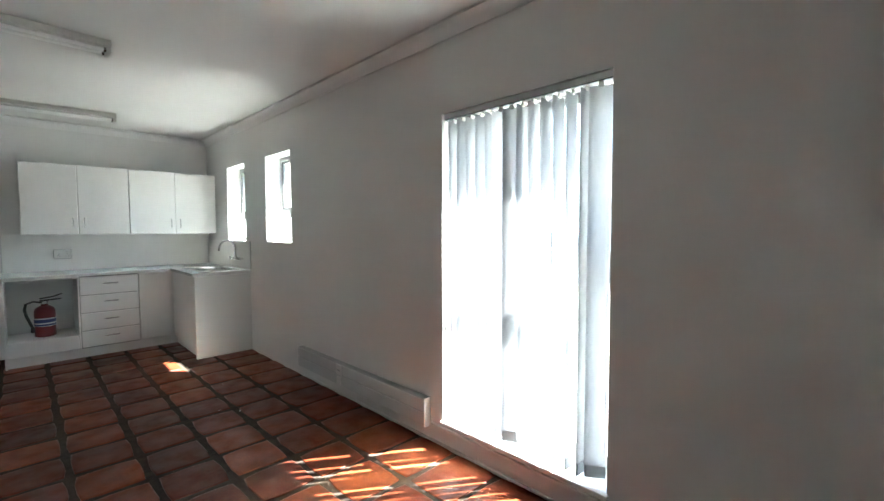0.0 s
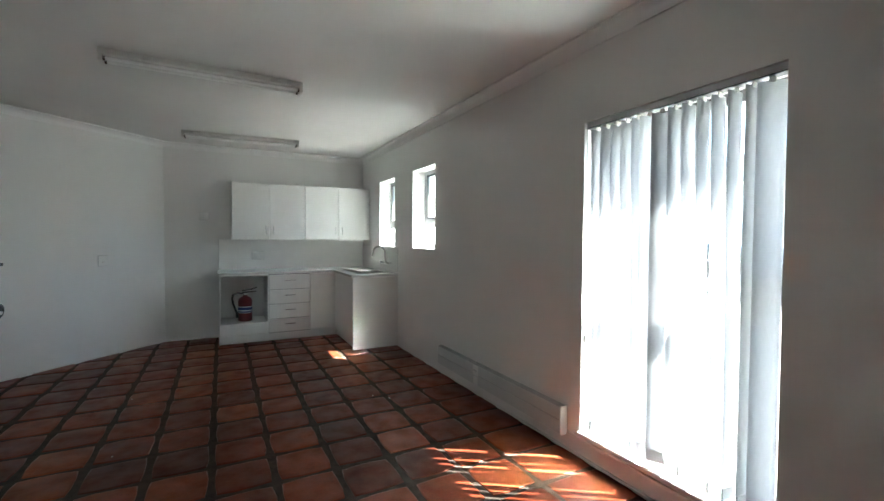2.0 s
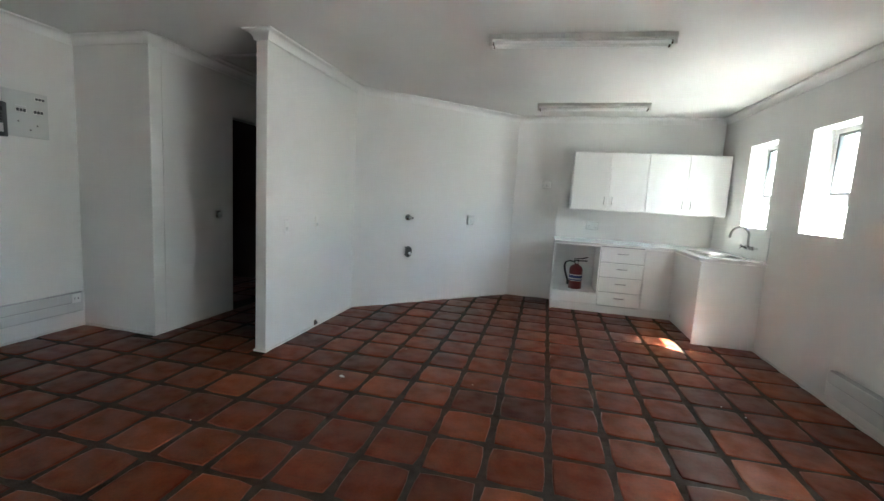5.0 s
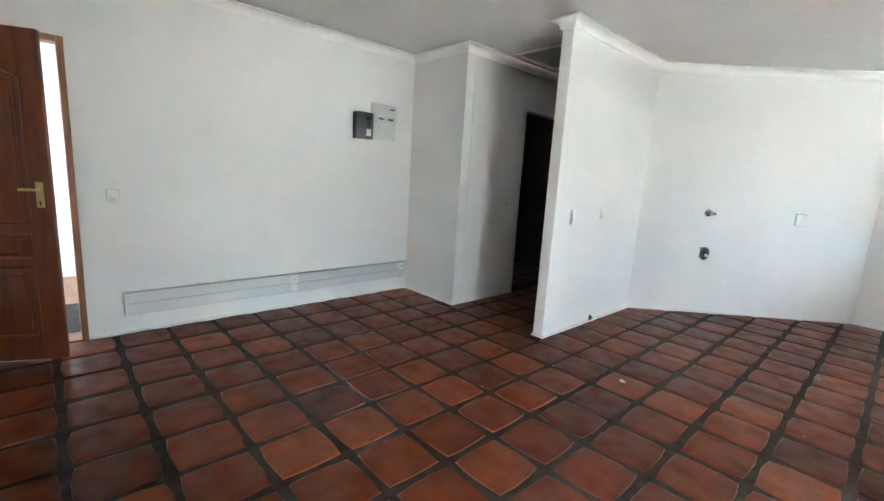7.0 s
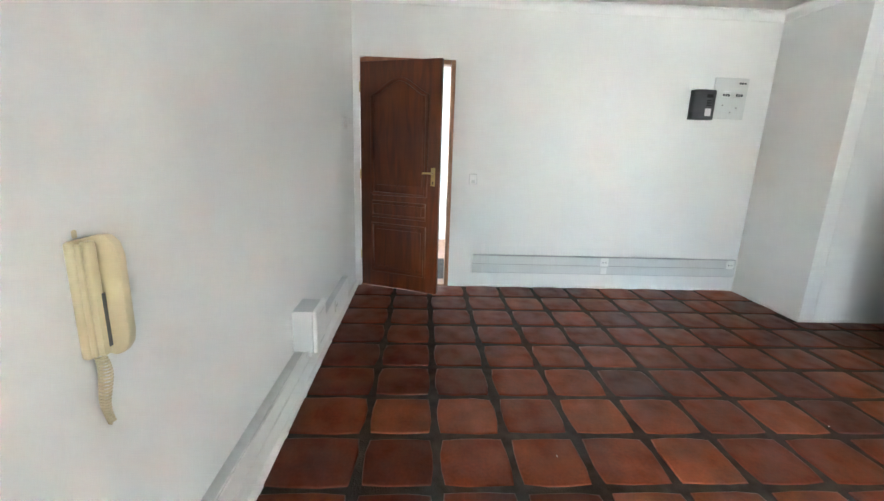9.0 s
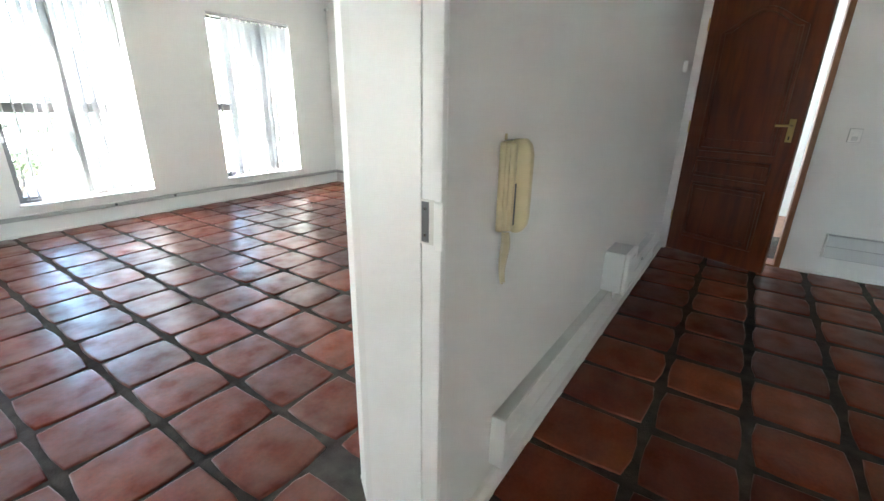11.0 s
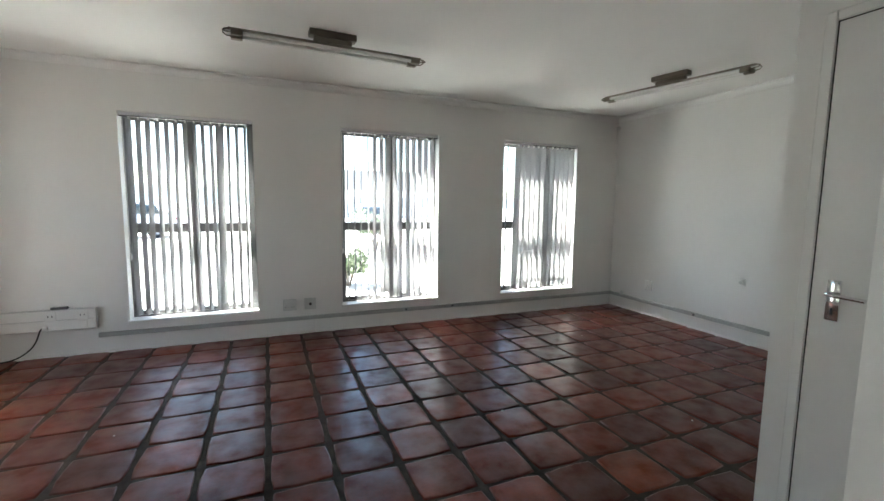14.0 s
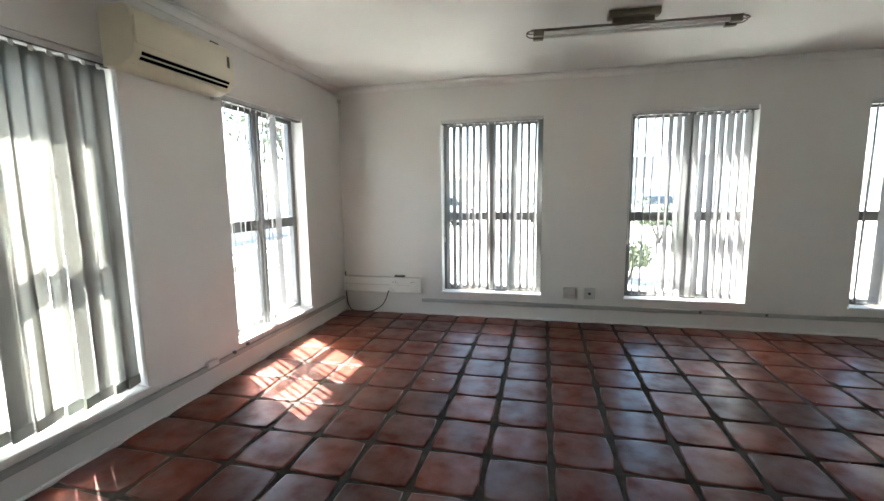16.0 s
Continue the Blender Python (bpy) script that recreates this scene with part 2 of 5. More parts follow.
def add_tube(bm, pts, r, sides=12, closed=False, radii=None):
    pts = [Vector(p) for p in pts]
    rings = []
    side = None
    for i, p in enumerate(pts):
        a, b = pts[max(i - 1, 0)], pts[min(i + 1, len(pts) - 1)]
        d = (b - a).normalized()
        if side is None:
            side = d.orthogonal().normalized()
        side = (side - d * side.dot(d)).normalized()
        up = d.cross(side)
        rr = radii[i] if radii else r
        rings.append([bm.verts.new(p + side * (rr * math.cos(k * math.tau / sides)) + up * (rr * math.sin(k * math.tau / sides))) for k in range(sides)])
    for a, b in zip(rings, rings[1:]):
        for k in range(sides):
            bm.faces.new((a[k], a[(k + 1) % sides], b[(k + 1) % sides], b[k]))
    bm.faces.new(rings[0][::-1])
    bm.faces.new(rings[-1])
    return bm


def tube(pts, r, sides=12, radii=None):
    return add_tube(bmesh.new(), pts, r, sides, radii=radii)


def lathe(profile, sides=24, at=(0, 0, 0), axis="z"):
    """A turned body from (radius, height) pairs."""
    bm = bmesh.new()
    rings = []
    for r, h in profile:
        ring = []
        for k in range(sides):
            a = k * math.tau / sides
            p = (r * math.cos(a), r * math.sin(a), h)
            if axis == "x":
                p = (h, r * math.cos(a), r * math.sin(a))
            if axis == "y":
                p = (r * math.sin(a), h, r * math.cos(a))
            ring.append(bm.verts.new(Vector(p) + Vector(at)))
        rings.append(ring)
    for a, b in zip(rings, rings[1:]):
        for k in range(sides):
            bm.faces.new((a[k], a[(k + 1) % sides], b[(k + 1) % sides], b[k]))
    bm.faces.new(rings[0][::-1])
    bm.faces.new(rings[-1])
    return bm


def prism(poly, lo, hi, axis="z", bevel=0.0):
    """A closed outline drawn out along an axis. The outline's two coordinates are the other two axes in order."""
    bm = bmesh.new()

    def at(p, h):
        return {"z": (p[0], p[1], h), "y": (p[0], h, p[1]), "x": (h, p[0], p[1])}[axis]
    a = [bm.verts.new(at(p, lo)) for p in poly]
    b = [bm.verts.new(at(p, hi)) for p in poly]
    bm.faces.new(a[::-1])
    bm.faces.new(b)
    for i in range(len(poly)):
        j = (i + 1) % len(poly)
        bm.faces.new((a[i], a[j], b[j], b[i]))
    bmesh.ops.recalc_face_normals(bm, faces=bm.faces)
    if bevel:
        bmesh.ops.bevel(bm, geom=list(bm.edges), offset=bevel, segments=2, affect="EDGES", profile=0.5)
    return bm


def part(name, bm, mat, parent=None, label="", smooth=True):
    me = bpy.data.meshes.new(name)
    bmesh.ops.recalc_face_normals(bm, faces=bm.faces)
    bm.to_mesh(me)
    bm.free()
    me.materials.append(mat)
    if smooth:
        me.shade_smooth()
        me.set_sharp_from_angle(angle=radians(35))
    ob = new(name, me)
    if parent:
        ob.parent = parent
    if label:
        ob["label"] = label
    return ob


def thing(name, label, category, at=(0, 0, 0), rz=0, group="", kind=""):
    ob = new(name)
    ob.matrix_basis = pose(*at, 0, 0, rz)
    return tagged(ob, label, category, group, kind)


def setting(name, bm, mat, label, category, smooth=False):
    return tagged(part(name, bm, mat, smooth=smooth), label, category, kind="structure")


def add_wall(bm, along, off0, off1, a0, a1, z0, z1, holes=()):
    """A wall along x or y between two offsets, with holes (a, b, low, high) right through it."""
    A = sorted({a0, a1, *[h[0] for h in holes], *[h[1] for h in holes]})
    Z = sorted({z0, z1, *[h[2] for h in holes], *[h[3] for h in holes]})
    A, Z = [a for a in A if a0 <= a <= a1], [z for z in Z if z0 <= z <= z1]

    def solid(i, j):
        if not (0 <= i < len(A) - 1 and 0 <= j < len(Z) - 1):
            return False
        a, z = (A[i] + A[i + 1]) / 2, (Z[j] + Z[j + 1]) / 2
        return not any(h[0] < a < h[1] and h[2] < z < h[3] for h in holes)

    def v(a, o, z):
        key = (round(a, 4), round(o, 4), round(z, 4))
        if key not in cache:
            cache[key] = bm.verts.new((a, o, z) if along == "x" else (o, a, z))
        return cache[key]
    cache = {}
    for i in range(len(A) - 1):
        for j in range(len(Z) - 1):
            if not solid(i, j):
                continue
            p, q, r, s = A[i], A[i + 1], Z[j], Z[j + 1]
            for o in (off0, off1):
                bm.faces.new((v(p, o, r), v(q, o, r), v(q, o, s), v(p, o, s)))
            for di, dj, (a, b) in ((-1, 0, ((p, r), (p, s))), (1, 0, ((q, r), (q, s))), (0, -1, ((p, r), (q, r))), (0, 1, ((p, s), (q, s)))):
                if not solid(i + di, j + dj):
                    bm.faces.new((v(a[0], off0, a[1]), v(b[0], off0, b[1]), v(b[0], off1, b[1]), v(a[0], off1, a[1])))
    return bm


# ---- the building's shell ----
CA, CB = 2.55, 2.52          # ceilings of the kitchen room and of the office
YM0, YM1 = -0.05, 0.308       # the wall between the two rooms
XW, XB = -6.34, -6.75       # west faces
EA = -0.11                  # east face of the kitchen room
JW, JE = -2.86, -1.68         # jambs of the opening between the rooms
XC, YC = -4.25, -0.90         # corner of the closet
WIN_A = (1.745, 2.795, 0.155, 2.05)
SMALL_1, SMALL_2 = (4.845, 5.42, 1.23, 2.11), (6.0, 6.57, 1.23, 2.11)
EAST_A, EAST_B = (-1.77, -0.70, 0.225, 2.08), (-3.63, -2.56, 0.225, 2.08)
SOUTH = ((-2.25, -1.18), (-4.17, -3.08), (-6.09, -5.01))
SZ = (0.265, 2.12)

setting("wall_east", add_wall(bmesh.new(), "y", EA, 0.22, YM1 + 0.001, 7.58, -0.05, 2.85, (WIN_A, SMALL_1, SMALL_2)), WALL,
        "white painted outside wall with one tall and two small windows", "wall")
setting("wall_office_east", add_wall(bmesh.new(), "y", 0.0, 0.22, -4.62, YM1, -0.05, 2.85, (EAST_A, EAST_B)), WALL,
        "white painted outside wall with two tall windows", "wall")
setting("wall_south", add_wall(bmesh.new(), "x", -4.62, -4.40, -6.97, -0.001, -0.05, 2.85, [(a, b, *SZ) for a, b in SOUTH]), WALL,
        "white painted wall with three tall windows", "wall")
setting("wall_north", add_wall(bmesh.new(), "x", 7.36, 7.58, -2.72, EA - 0.001, -0.05, 2.85), WALL, "white painted kitchen end wall", "wall")
setting("wall_west", add_wall(bmesh.new(), "y", -6.54, XW, YM1 + 0.001, 4.08, -0.05, 2.85, ((0.365, 1.205, -0.05, 2.055),)), WALL,
        "white painted wall with the front door", "wall")
setting("wall_office_west", add_wall(bmesh.new(), "y", -6.97, XB, -4.399, 0.304, -0.05, 2.85), WALL, "white painted office wall", "wall")
mid = prism([(-6.749, YM0), (JW - 0.055, YM0), (JW, 0.03), (JW, YM1 - 0.006), (JW - 0.006, YM1), (-6.749, YM1)], -0.05, 2.85)
add_wall(mid, "x", YM0, YM1, JE, -0.001, -0.05, 2.85)
add_wall(mid, "x", YM0, YM1, JW + 0.001, JE - 0.001, 2.07, 2.85)
setting("wall_between_rooms", mid, WALL, "white painted wall between kitchen room and office", "wall")
# slanted wall between partition and kitchen end
sa, sb = Vector((-4.43, 5.70, 0)), Vector((-2.72, 7.36, 0))
sd = (sb - sa).normalized()
sn = Vector((-sd.y, sd.x, 0))
setting("wall_slanted", prism([(sa.x, sa.y), (sb.x, sb.y), (sb.x + sn.x * 0.2, sb.y + sn.y * 0.2), (sa.x + sn.x * 0.14, sa.y + sn.y * 0.14)], -0.05, 2.85), WALL,
        "white painted slanted wall with pipe ends", "wall")
setting("wall_partition", box((-4.53, 4.09, -0.05), (-4.431, 6.6, 2.85), 0.006), WALL, "white painted free-standing partition wall", "wall")
corr = add_wall(bmesh.new(), "y", -5.67, -5.54, 4.20, 6.6, -0.05, 2.85, ((5.06, 5.86, -0.05, 2.07),))
setting("wall_corridor", corr, WALL, "white painted corridor wall with a dark doorway", "wall")
setting("wall_corridor_face", box((-6.54, 4.081, -0.05), (-5.54, 4.199, 2.85), 0.004), WALL, "white painted projecting wall", "wall")
# Walls are coloured dark brown to stand in for the room's lack of light.
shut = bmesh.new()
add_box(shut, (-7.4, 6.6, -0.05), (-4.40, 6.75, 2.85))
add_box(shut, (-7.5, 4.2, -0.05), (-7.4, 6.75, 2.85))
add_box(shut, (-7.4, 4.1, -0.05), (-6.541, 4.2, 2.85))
setting("wall_back_room", shut, material("unlit_room_tone", (0.06, 0.045, 0.035), 0.6, vary=0.2, scale=2), "back room walls, coloured dark brown in place of missing light", "wall")
closet = bmesh.new()
add_wall(closet, "y", XC - 0.1, XC, YC, YM0 - 0.001, -0.05, 2.85, ((YC + 0.085, YC + 0.8, -0.05, 2.05),))
add_box(closet, (-6.749, YC, -0.05), (XC - 0.101, YC + 0.1, 2.85))
setting("wall_closet", closet, WALL, "white painted closet walls in the office", "wall")

# ceilings and roof
setting("ceiling_kitchen", box((-7.4, 0.15, CA), (0.1, 7.45, CA + 0.1)), CEIL_DIM, "white painted flat ceiling", "ceiling")
setting("ceiling_office", box((-6.9, -4.5, CB), (0.1, 0.15, CB + 0.1)), CEIL, "white painted flat ceiling", "ceiling")
# The unseen western overhang is added to keep light off the landing.
setting("roof", box((-9.3, -4.75, 2.86), (0.45, 7.9, 3.0)), ROOF, "grey roof slab over the rooms with an added landing overhang", "roof")
# Unseen slab added to shorten the sun patches on the office floor.
setting("sun_trim_slab", box((0.4505, -4.75, 2.862), (0.73, 0.15, 2.998)), ROOF, "unseen grey slab added to cut the sun at the office windows", "roof")


def cove(points, z, w, closed=False):
    """A plaster cove along the corner of walls and ceiling; the room lies to the left of the line."""
    prof = [(0, -w), (0.012, -w)] + [(w - (w - 0.012) * math.cos(a), -w + (w - 0.012) * math.sin(a)) for a in (0.3, 0.6, 0.9, 1.2)] + [(w, -0.012), (w, 0)]
    bm = bmesh.new()
    P = [Vector(p) for p in points]
    rings = []
    for i, p in enumerate(P):
        ds = []
        if i > 0:
            ds.append((P[i] - P[i - 1]).normalized())
        if i < len(P) - 1:
            ds.append((P[i + 1] - P[i]).normalized())
        ns = [Vector((-d.y, d.x)) for d in ds]
        m = sum(ns, Vector((0, 0)))
        m = m / max(m.dot(ns[0]), 0.3)
        rings.append([bm.verts.new((p.x + m.x * o, p.y + m.y * o, z + h)) for o, h in prof])
    for a, b in zip(rings, rings[1:]):
        for k in range(len(prof) - 1):
            bm.faces.new((a[k], b[k], b[k + 1], a[k + 1]))
    return bm


setting("cornice_kitchen", cove([(-1.2, YM1), (EA, YM1), (EA, 7.36), (-2.72, 7.36), (-4.43, 5.70), (-4.43, 4.09), (-4.53, 4.09), (-4.53, 6.6), (-5.54, 6.6),
                                 (-5.54, 4.08), (XW, 4.08), (XW, YM1), (-1.2, YM1)], CA - 0.001, 0.075), TRIM, "white plaster cove cornice", "cornice", True)
setting("cornice_office", cove([(-2.0, YM0), (XC, YM0), (XC, YC), (XB, YC), (XB, -4.40), (0, -4.40), (0, YM0), (-2.0, YM0)], CB - 0.001, 0.06), TRIM,
        "white plaster cove cornice", "cornice", True)

# floor beds between and under the tiles
floor_a = setting("floor_kitchen", box((-7.4, 0.153, -0.12), (0.0, 7.36, -0.0065)), GROUT_OLD, "dark grout bed of the terracotta floor", "floor")
floor_b = setting("floor_office", box((XB, -4.40, -0.12), (0.0, 0.153, -0.009)), GROUT, "dark grout bed of the terracotta floor", "floor")


def bead(points, name, label, h=0.014, w=0.009):
    """The lip of plaster and paint along the foot of the walls; the room lies to the left of the line."""
    bm = bmesh.new()
    P = [Vector(p) for p in points]
    rings = []
    for i, p in enumerate(P):
        ds = [(P[b] - P[a]).normalized() for a, b in ((i - 1, i), (i, i + 1)) if a >= 0 and b < len(P)]
        ns = [Vector((-d.y, d.x)) for d in ds]
        m = sum(ns, Vector((0, 0)))
        m = m / max(m.dot(ns[0]), 0.3)
        rings.append([bm.verts.new((p.x + m.x * o, p.y + m.y * o, z)) for o, z in ((-0.001, -0.009), (w, -0.009), (w, h * 0.6), (w * 0.5, h), (-0.001, h))])
    for a, b in zip(rings, rings[1:]):
        for k in range(4):
            bm.faces.new((a[k], b[k], b[k + 1], a[k + 1]))
    setting(name, bm, WALL, label, "baseboard", True)


bead([(EA, YM1), (EA, 5.87)], "baseboard_east", "white plaster lip at the foot of the wall")
bead([(-2.11, 7.36), (-2.72, 7.36), (-4.43, 5.70), (-4.43, 4.09), (-4.53, 4.09), (-4.53, 6.6), (-5.54, 6.6), (-5.54, 5.87)], "baseboard_north", "white plaster lip at the foot of the wall")
bead([(-5.54, 5.05), (-5.54, 4.08), (XW, 4.08), (XW, 1.21)], "baseboard_west", "white plaster lip at the foot of the wall")
bead([(XW, 0.36), (XW, YM1), (JW - 0.005, YM1)], "baseboard_south", "white plaster lip at the foot of the wall", 0.045, 0.032)
bead([(JW - 0.06, YM0), (XC, YM0), (XC, YC + 0.805)], "baseboard_lobby", "white plaster lip at the foot of the wall")
bead([(XC, YC + 0.08), (XC, YC), (XB, YC), (XB, -4.40), (0, -4.40), (0, YM0), (JE, YM0)], "baseboard_office", "white plaster lip at the foot of the wall")

# ---- windows and blinds ----


def window(name, label, along, a0, a1, z0, z1, plane, depth, mat, mullion=True, transom=None, sash=False, flip=1):
    """An aluminium window in an opening: outer frame, mullion, transom, panes. plane: where the frame's inner side lies, depth: towards outside."""
    w = thing(name, label, "window", kind="structure")

    def bx(a, b, lo, hi, o0, o1, bevel=0.003):
        return box((a, min(o0, o1), lo), (b, max(o0, o1), hi), bevel, 1) if along == "x" else box((min(o0, o1), a, lo), (max(o0, o1), b, hi), bevel, 1)
    f, p0, p1 = 0.058 if mullion else 0.04, plane, plane + depth
    fr = part("window_frame", bx(a0, a1, z0, z0 + f, p0, p1), mat, w)
    part("window_frame", bx(a0, a1, z1 - f, z1, p0, p1), mat, w)
    part("window_frame", bx(a0, a0 + f, z0 + f, z1 - f, p0, p1), mat, w)
    part("window_frame", bx(a1 - f, a1, z0 + f, z1 - f, p0, p1), mat, w)
    cols = [(a0 + f, a1 - f)]
    if mullion:
        m = (a0 + a1) / 2
        part("mullion", bx(m - 0.045, m + 0.045, z0 + f, z1 - f, p0, p1), mat, w)
        cols = [(a0 + f, m - 0.045), (m + 0.045, a1 - f)]
    rows = [(z0 + f, z1 - f)]
    if transom:
        for c in cols:
            part("transom", bx(c[0], c[1], transom - 0.045, transom + 0.045, p0, p1), mat, w)
        rows = [(z0 + f, transom - 0.045), (transom + 0.045, z1 - f)]
    pm = (p0 + p1) / 2
    for c in cols:
        for i, r in enumerate(rows):
            if sash and i == 1:
                s = 0.022
                for lo, hi in (((c[0], r[0]), (c[1], r[0] + s)), ((c[0], r[1] - s), (c[1], r[1])), ((c[0], r[0] + s), (c[0] + s, r[1] - s)), ((c[1] - s, r[0] + s), (c[1], r[1] - s))):
                    part("sash", bx(lo[0], hi[0], lo[1], hi[1], p0 + depth * 0.1, p1 - depth * 0.1), ALU_MID, w)
            g = part("pane", bx(c[0] - 0.005, c[1] + 0.005, r[0] - 0.005, r[1] + 0.005, pm - 0.002, pm + 0.002, 0), GLASS, w)
            g.visible_shadow = False
    return w


def slat_mesh(name, height, width, seed):
    """One hanging cloth slat, slightly bowed and waving, with the stitched weight pocket at its foot."""
    rng = random.Random(seed)
    bm = bmesh.new()
    n, m = 12, 4
    grid = []
    ph, amp = rng.uniform(0, 6), rng.uniform(0.0005, 0.003)
    for i in range(n + 1):
        z = -height * i / n
        row = []
        for j in range(m + 1):
            u = j / m - 0.5
            bow = 0.004 * (1 - 4 * u * u) + amp * math.sin(ph + z * 3.1 + u)
            row.append(bm.verts.new((u * width, bow, z)))
        grid.append(row)
    for i in range(n):
        for j in range(m):
            bm.faces.new((grid[i][j], grid[i + 1][j], grid[i + 1][j + 1], grid[i][j + 1]))
    bmesh.ops.solidify(bm, geom=list(bm.faces), thickness=0.0008)
    me = bpy.data.meshes.new(name)
    bm.to_mesh(me)
    bm.free()
    me.shade_smooth()
    return me


def vertical_blind(label, along, a0, a1, ztop, zbot, plane, angles, mat, seed, width=0.089, skip=()):
    """Head rail with carriers, cloth slats each turned by its own angle, weights and the bottom chain."""
    rng = random.Random(seed)
    b = thing("vertical_blind", label, "blind", group="vertical blinds")

    def place(a, o, z):
        return (a, o, z) if along == "x" else (o, a, z)

    def bx(a, c, o0, o1, lo, hi, bevel=0.004):
        return box(place(a, o0, lo), place(c, o1, hi), bevel, 1)
    part("head_rail", bx(a0, a1, plane - 0.022, plane + 0.022, ztop - 0.04, ztop - 0.002), ALU_WHITE, b)
    part("rail_lip", bx(a0, a1, plane - 0.026, plane + 0.026, ztop - 0.0405, ztop - 0.034, 0.002), BLACK, b)
    n = len(angles)
    meshes = [slat_mesh("slat", ztop - 0.055 - zbot, width, seed * 7 + k) for k in range(4)]
    for me in meshes:
        me.materials.append(mat)
    clip = box((-0.012, -0.004, -0.012), (0.012, 0.004, 0.012), 0.002, 1)
    clip_me = bpy.data.meshes.new("carrier")
    clip.to_mesh(clip_me)
    clip.free()
    clip_me.materials.append(PLASTIC)
    weight = box((-width / 2 + 0.004, -0.003, -0.03), (width / 2 - 0.004, 0.003, 0.03), 0.002, 1)
    weight_me = bpy.data.meshes.new("weight")
    weight.to_mesh(weight_me)
    weight.free()
    weight_me.materials.append(mat)
    for k, ang in enumerate(angles):
        if k in skip or ang is None:
            continue
        a = a0 + 0.03 + (a1 - a0 - 0.06) * (k + 0.5) / n
        rz = ang + rng.uniform(-0.9, 0.9) + (0 if along == "x" else 90)
        m = pose(*place(a, plane, ztop - 0.055), rng.uniform(-0.5, 0.5), rng.uniform(-0.4, 0.4), rz)
        s = new("slat", meshes[k % 4])
        s.parent = b
        s.matrix_basis = m
        c = new("carrier", clip_me)
        c.parent = s
        c.matrix_basis = pose(0, 0.004, 0.005)
        wgt = new("weight", weight_me)
        wgt.parent = s
        wgt.matrix_basis = pose(0, 0.006, -(ztop - 0.055 - zbot) + 0.032)
    ch = [place(a0 + 0.05 + (a1 - a0 - 0.1) * i / 24, plane + 0.012, zbot + 0.012 - 0.004 * (i % 2)) for i in range(25)]
    part("bottom_chain", tube(ch, 0.0025, 6), PLASTIC, b)
    cord = [place(a1 - 0.015, plane - 0.03, ztop - 0.04 - (ztop - zbot - 0.6) * i / 8) for i in range(9)]
    part("pull_cord", tube(cord, 0.003, 6), PLASTIC, b)
    part("cord_weight", lathe([(0.004, 0), (0.009, 0.008), (0.009, 0.05), (0.004, 0.056)], 10, place(a1 - 0.015, plane - 0.03, zbot + 0.51)), PLASTIC, b)
    return b


window("window_1", "tall grey aluminium window with four panes", "y", *WIN_A[:2], WIN_A[2], WIN_A[3], 0.1, 0.05, ALU, transom=1.2)
window("window_2", "small white casement window with deep sill", "y", *SMALL_1[:2], SMALL_1[2], SMALL_1[3], 0.045, 0.045, ALU_WHITE, mullion=False, transom=1.52, sash=True)
window("window_3", "small white casement window over the sink", "y", *SMALL_2[:2], SMALL_2[2], SMALL_2[3], 0.045, 0.045, ALU_WHITE, mullion=False, transom=1.52, sash=True)
window("window_4", "tall grey aluminium window with four panes", "y", *EAST_A[:2], EAST_A[2], EAST_A[3], 0.12, 0.05, ALU, transom=1.1)
window("window_5", "tall grey aluminium window with four panes", "y", *EAST_B[:2], EAST_B[2], EAST_B[3], 0.12, 0.05, ALU, transom=1.1)
for k, (a, c) in enumerate(SOUTH):
    window("window_%d" % (6 + k), "tall grey aluminium window with four panes", "x", a, c, *SZ, -4.52, -0.05, ALU, transom=1.1)

vertical_blind("grey cloth vertical blind hanging half open, sunlit", "y", WIN_A[0] + 0.005, WIN_A[1] - 0.005, WIN_A[3], WIN_A[2] + 0.04, EA + 0.035,
               [34, 86, 87, 86, 87, 86, 86, 29, 31, 87, 86, 87, 86, 87], SLAT, 3, width=0.1)
vertical_blind("beige cloth vertical blind hanging nearly closed", "y", EAST_A[0] + 0.005, EAST_A[1] - 0.005, EAST_A[3], 0.26, 0.035,
               [14, 12, 13, 15, 12, 13, 14, 13, 12, 14, 13, 12, 14], SLAT_DARK, 5, width=0.1)
vertical_blind("grey cloth vertical blind hanging open, part drawn back", "y", EAST_B[0] + 0.005, EAST_B[1] - 0.005, EAST_B[3], 0.26, 0.035,
               [None, None, None, None, None, 72, 43, 42, 44, 43, 42, 44, 43, 43], SLAT_GREY, 6)
vertical_blind("grey cloth vertical blind turned edge-on", "x", SOUTH[0][0] + 0.005, SOUTH[0][1] - 0.005, SZ[1], 0.3, -4.435,
               [74, 73, 75, 42, 73, 74, 75, 73, 74, 73, 75, 74, 73, 74], SLAT_GREY, 7)
vertical_blind("grey cloth vertical blind hanging half open", "x", SOUTH[1][0] + 0.005, SOUTH[1][1] - 0.005, SZ[1], 0.3, -4.435,
               [110, 108, 112, 106, 110, 108, 112, 120, 108, 104, 90, 84, 88, 86], SLAT_GREY, 8)
vertical_blind("grey cloth vertical blind hanging nearly closed", "x", SOUTH[2][0] + 0.005, SOUTH[2][1] - 0.005, SZ[1], 0.3, -4.435,
               [112, 108, 114, 110, 112, 108, 100, 116, 110, 114, 108, 112, None, 70], SLAT_GREY, 9)

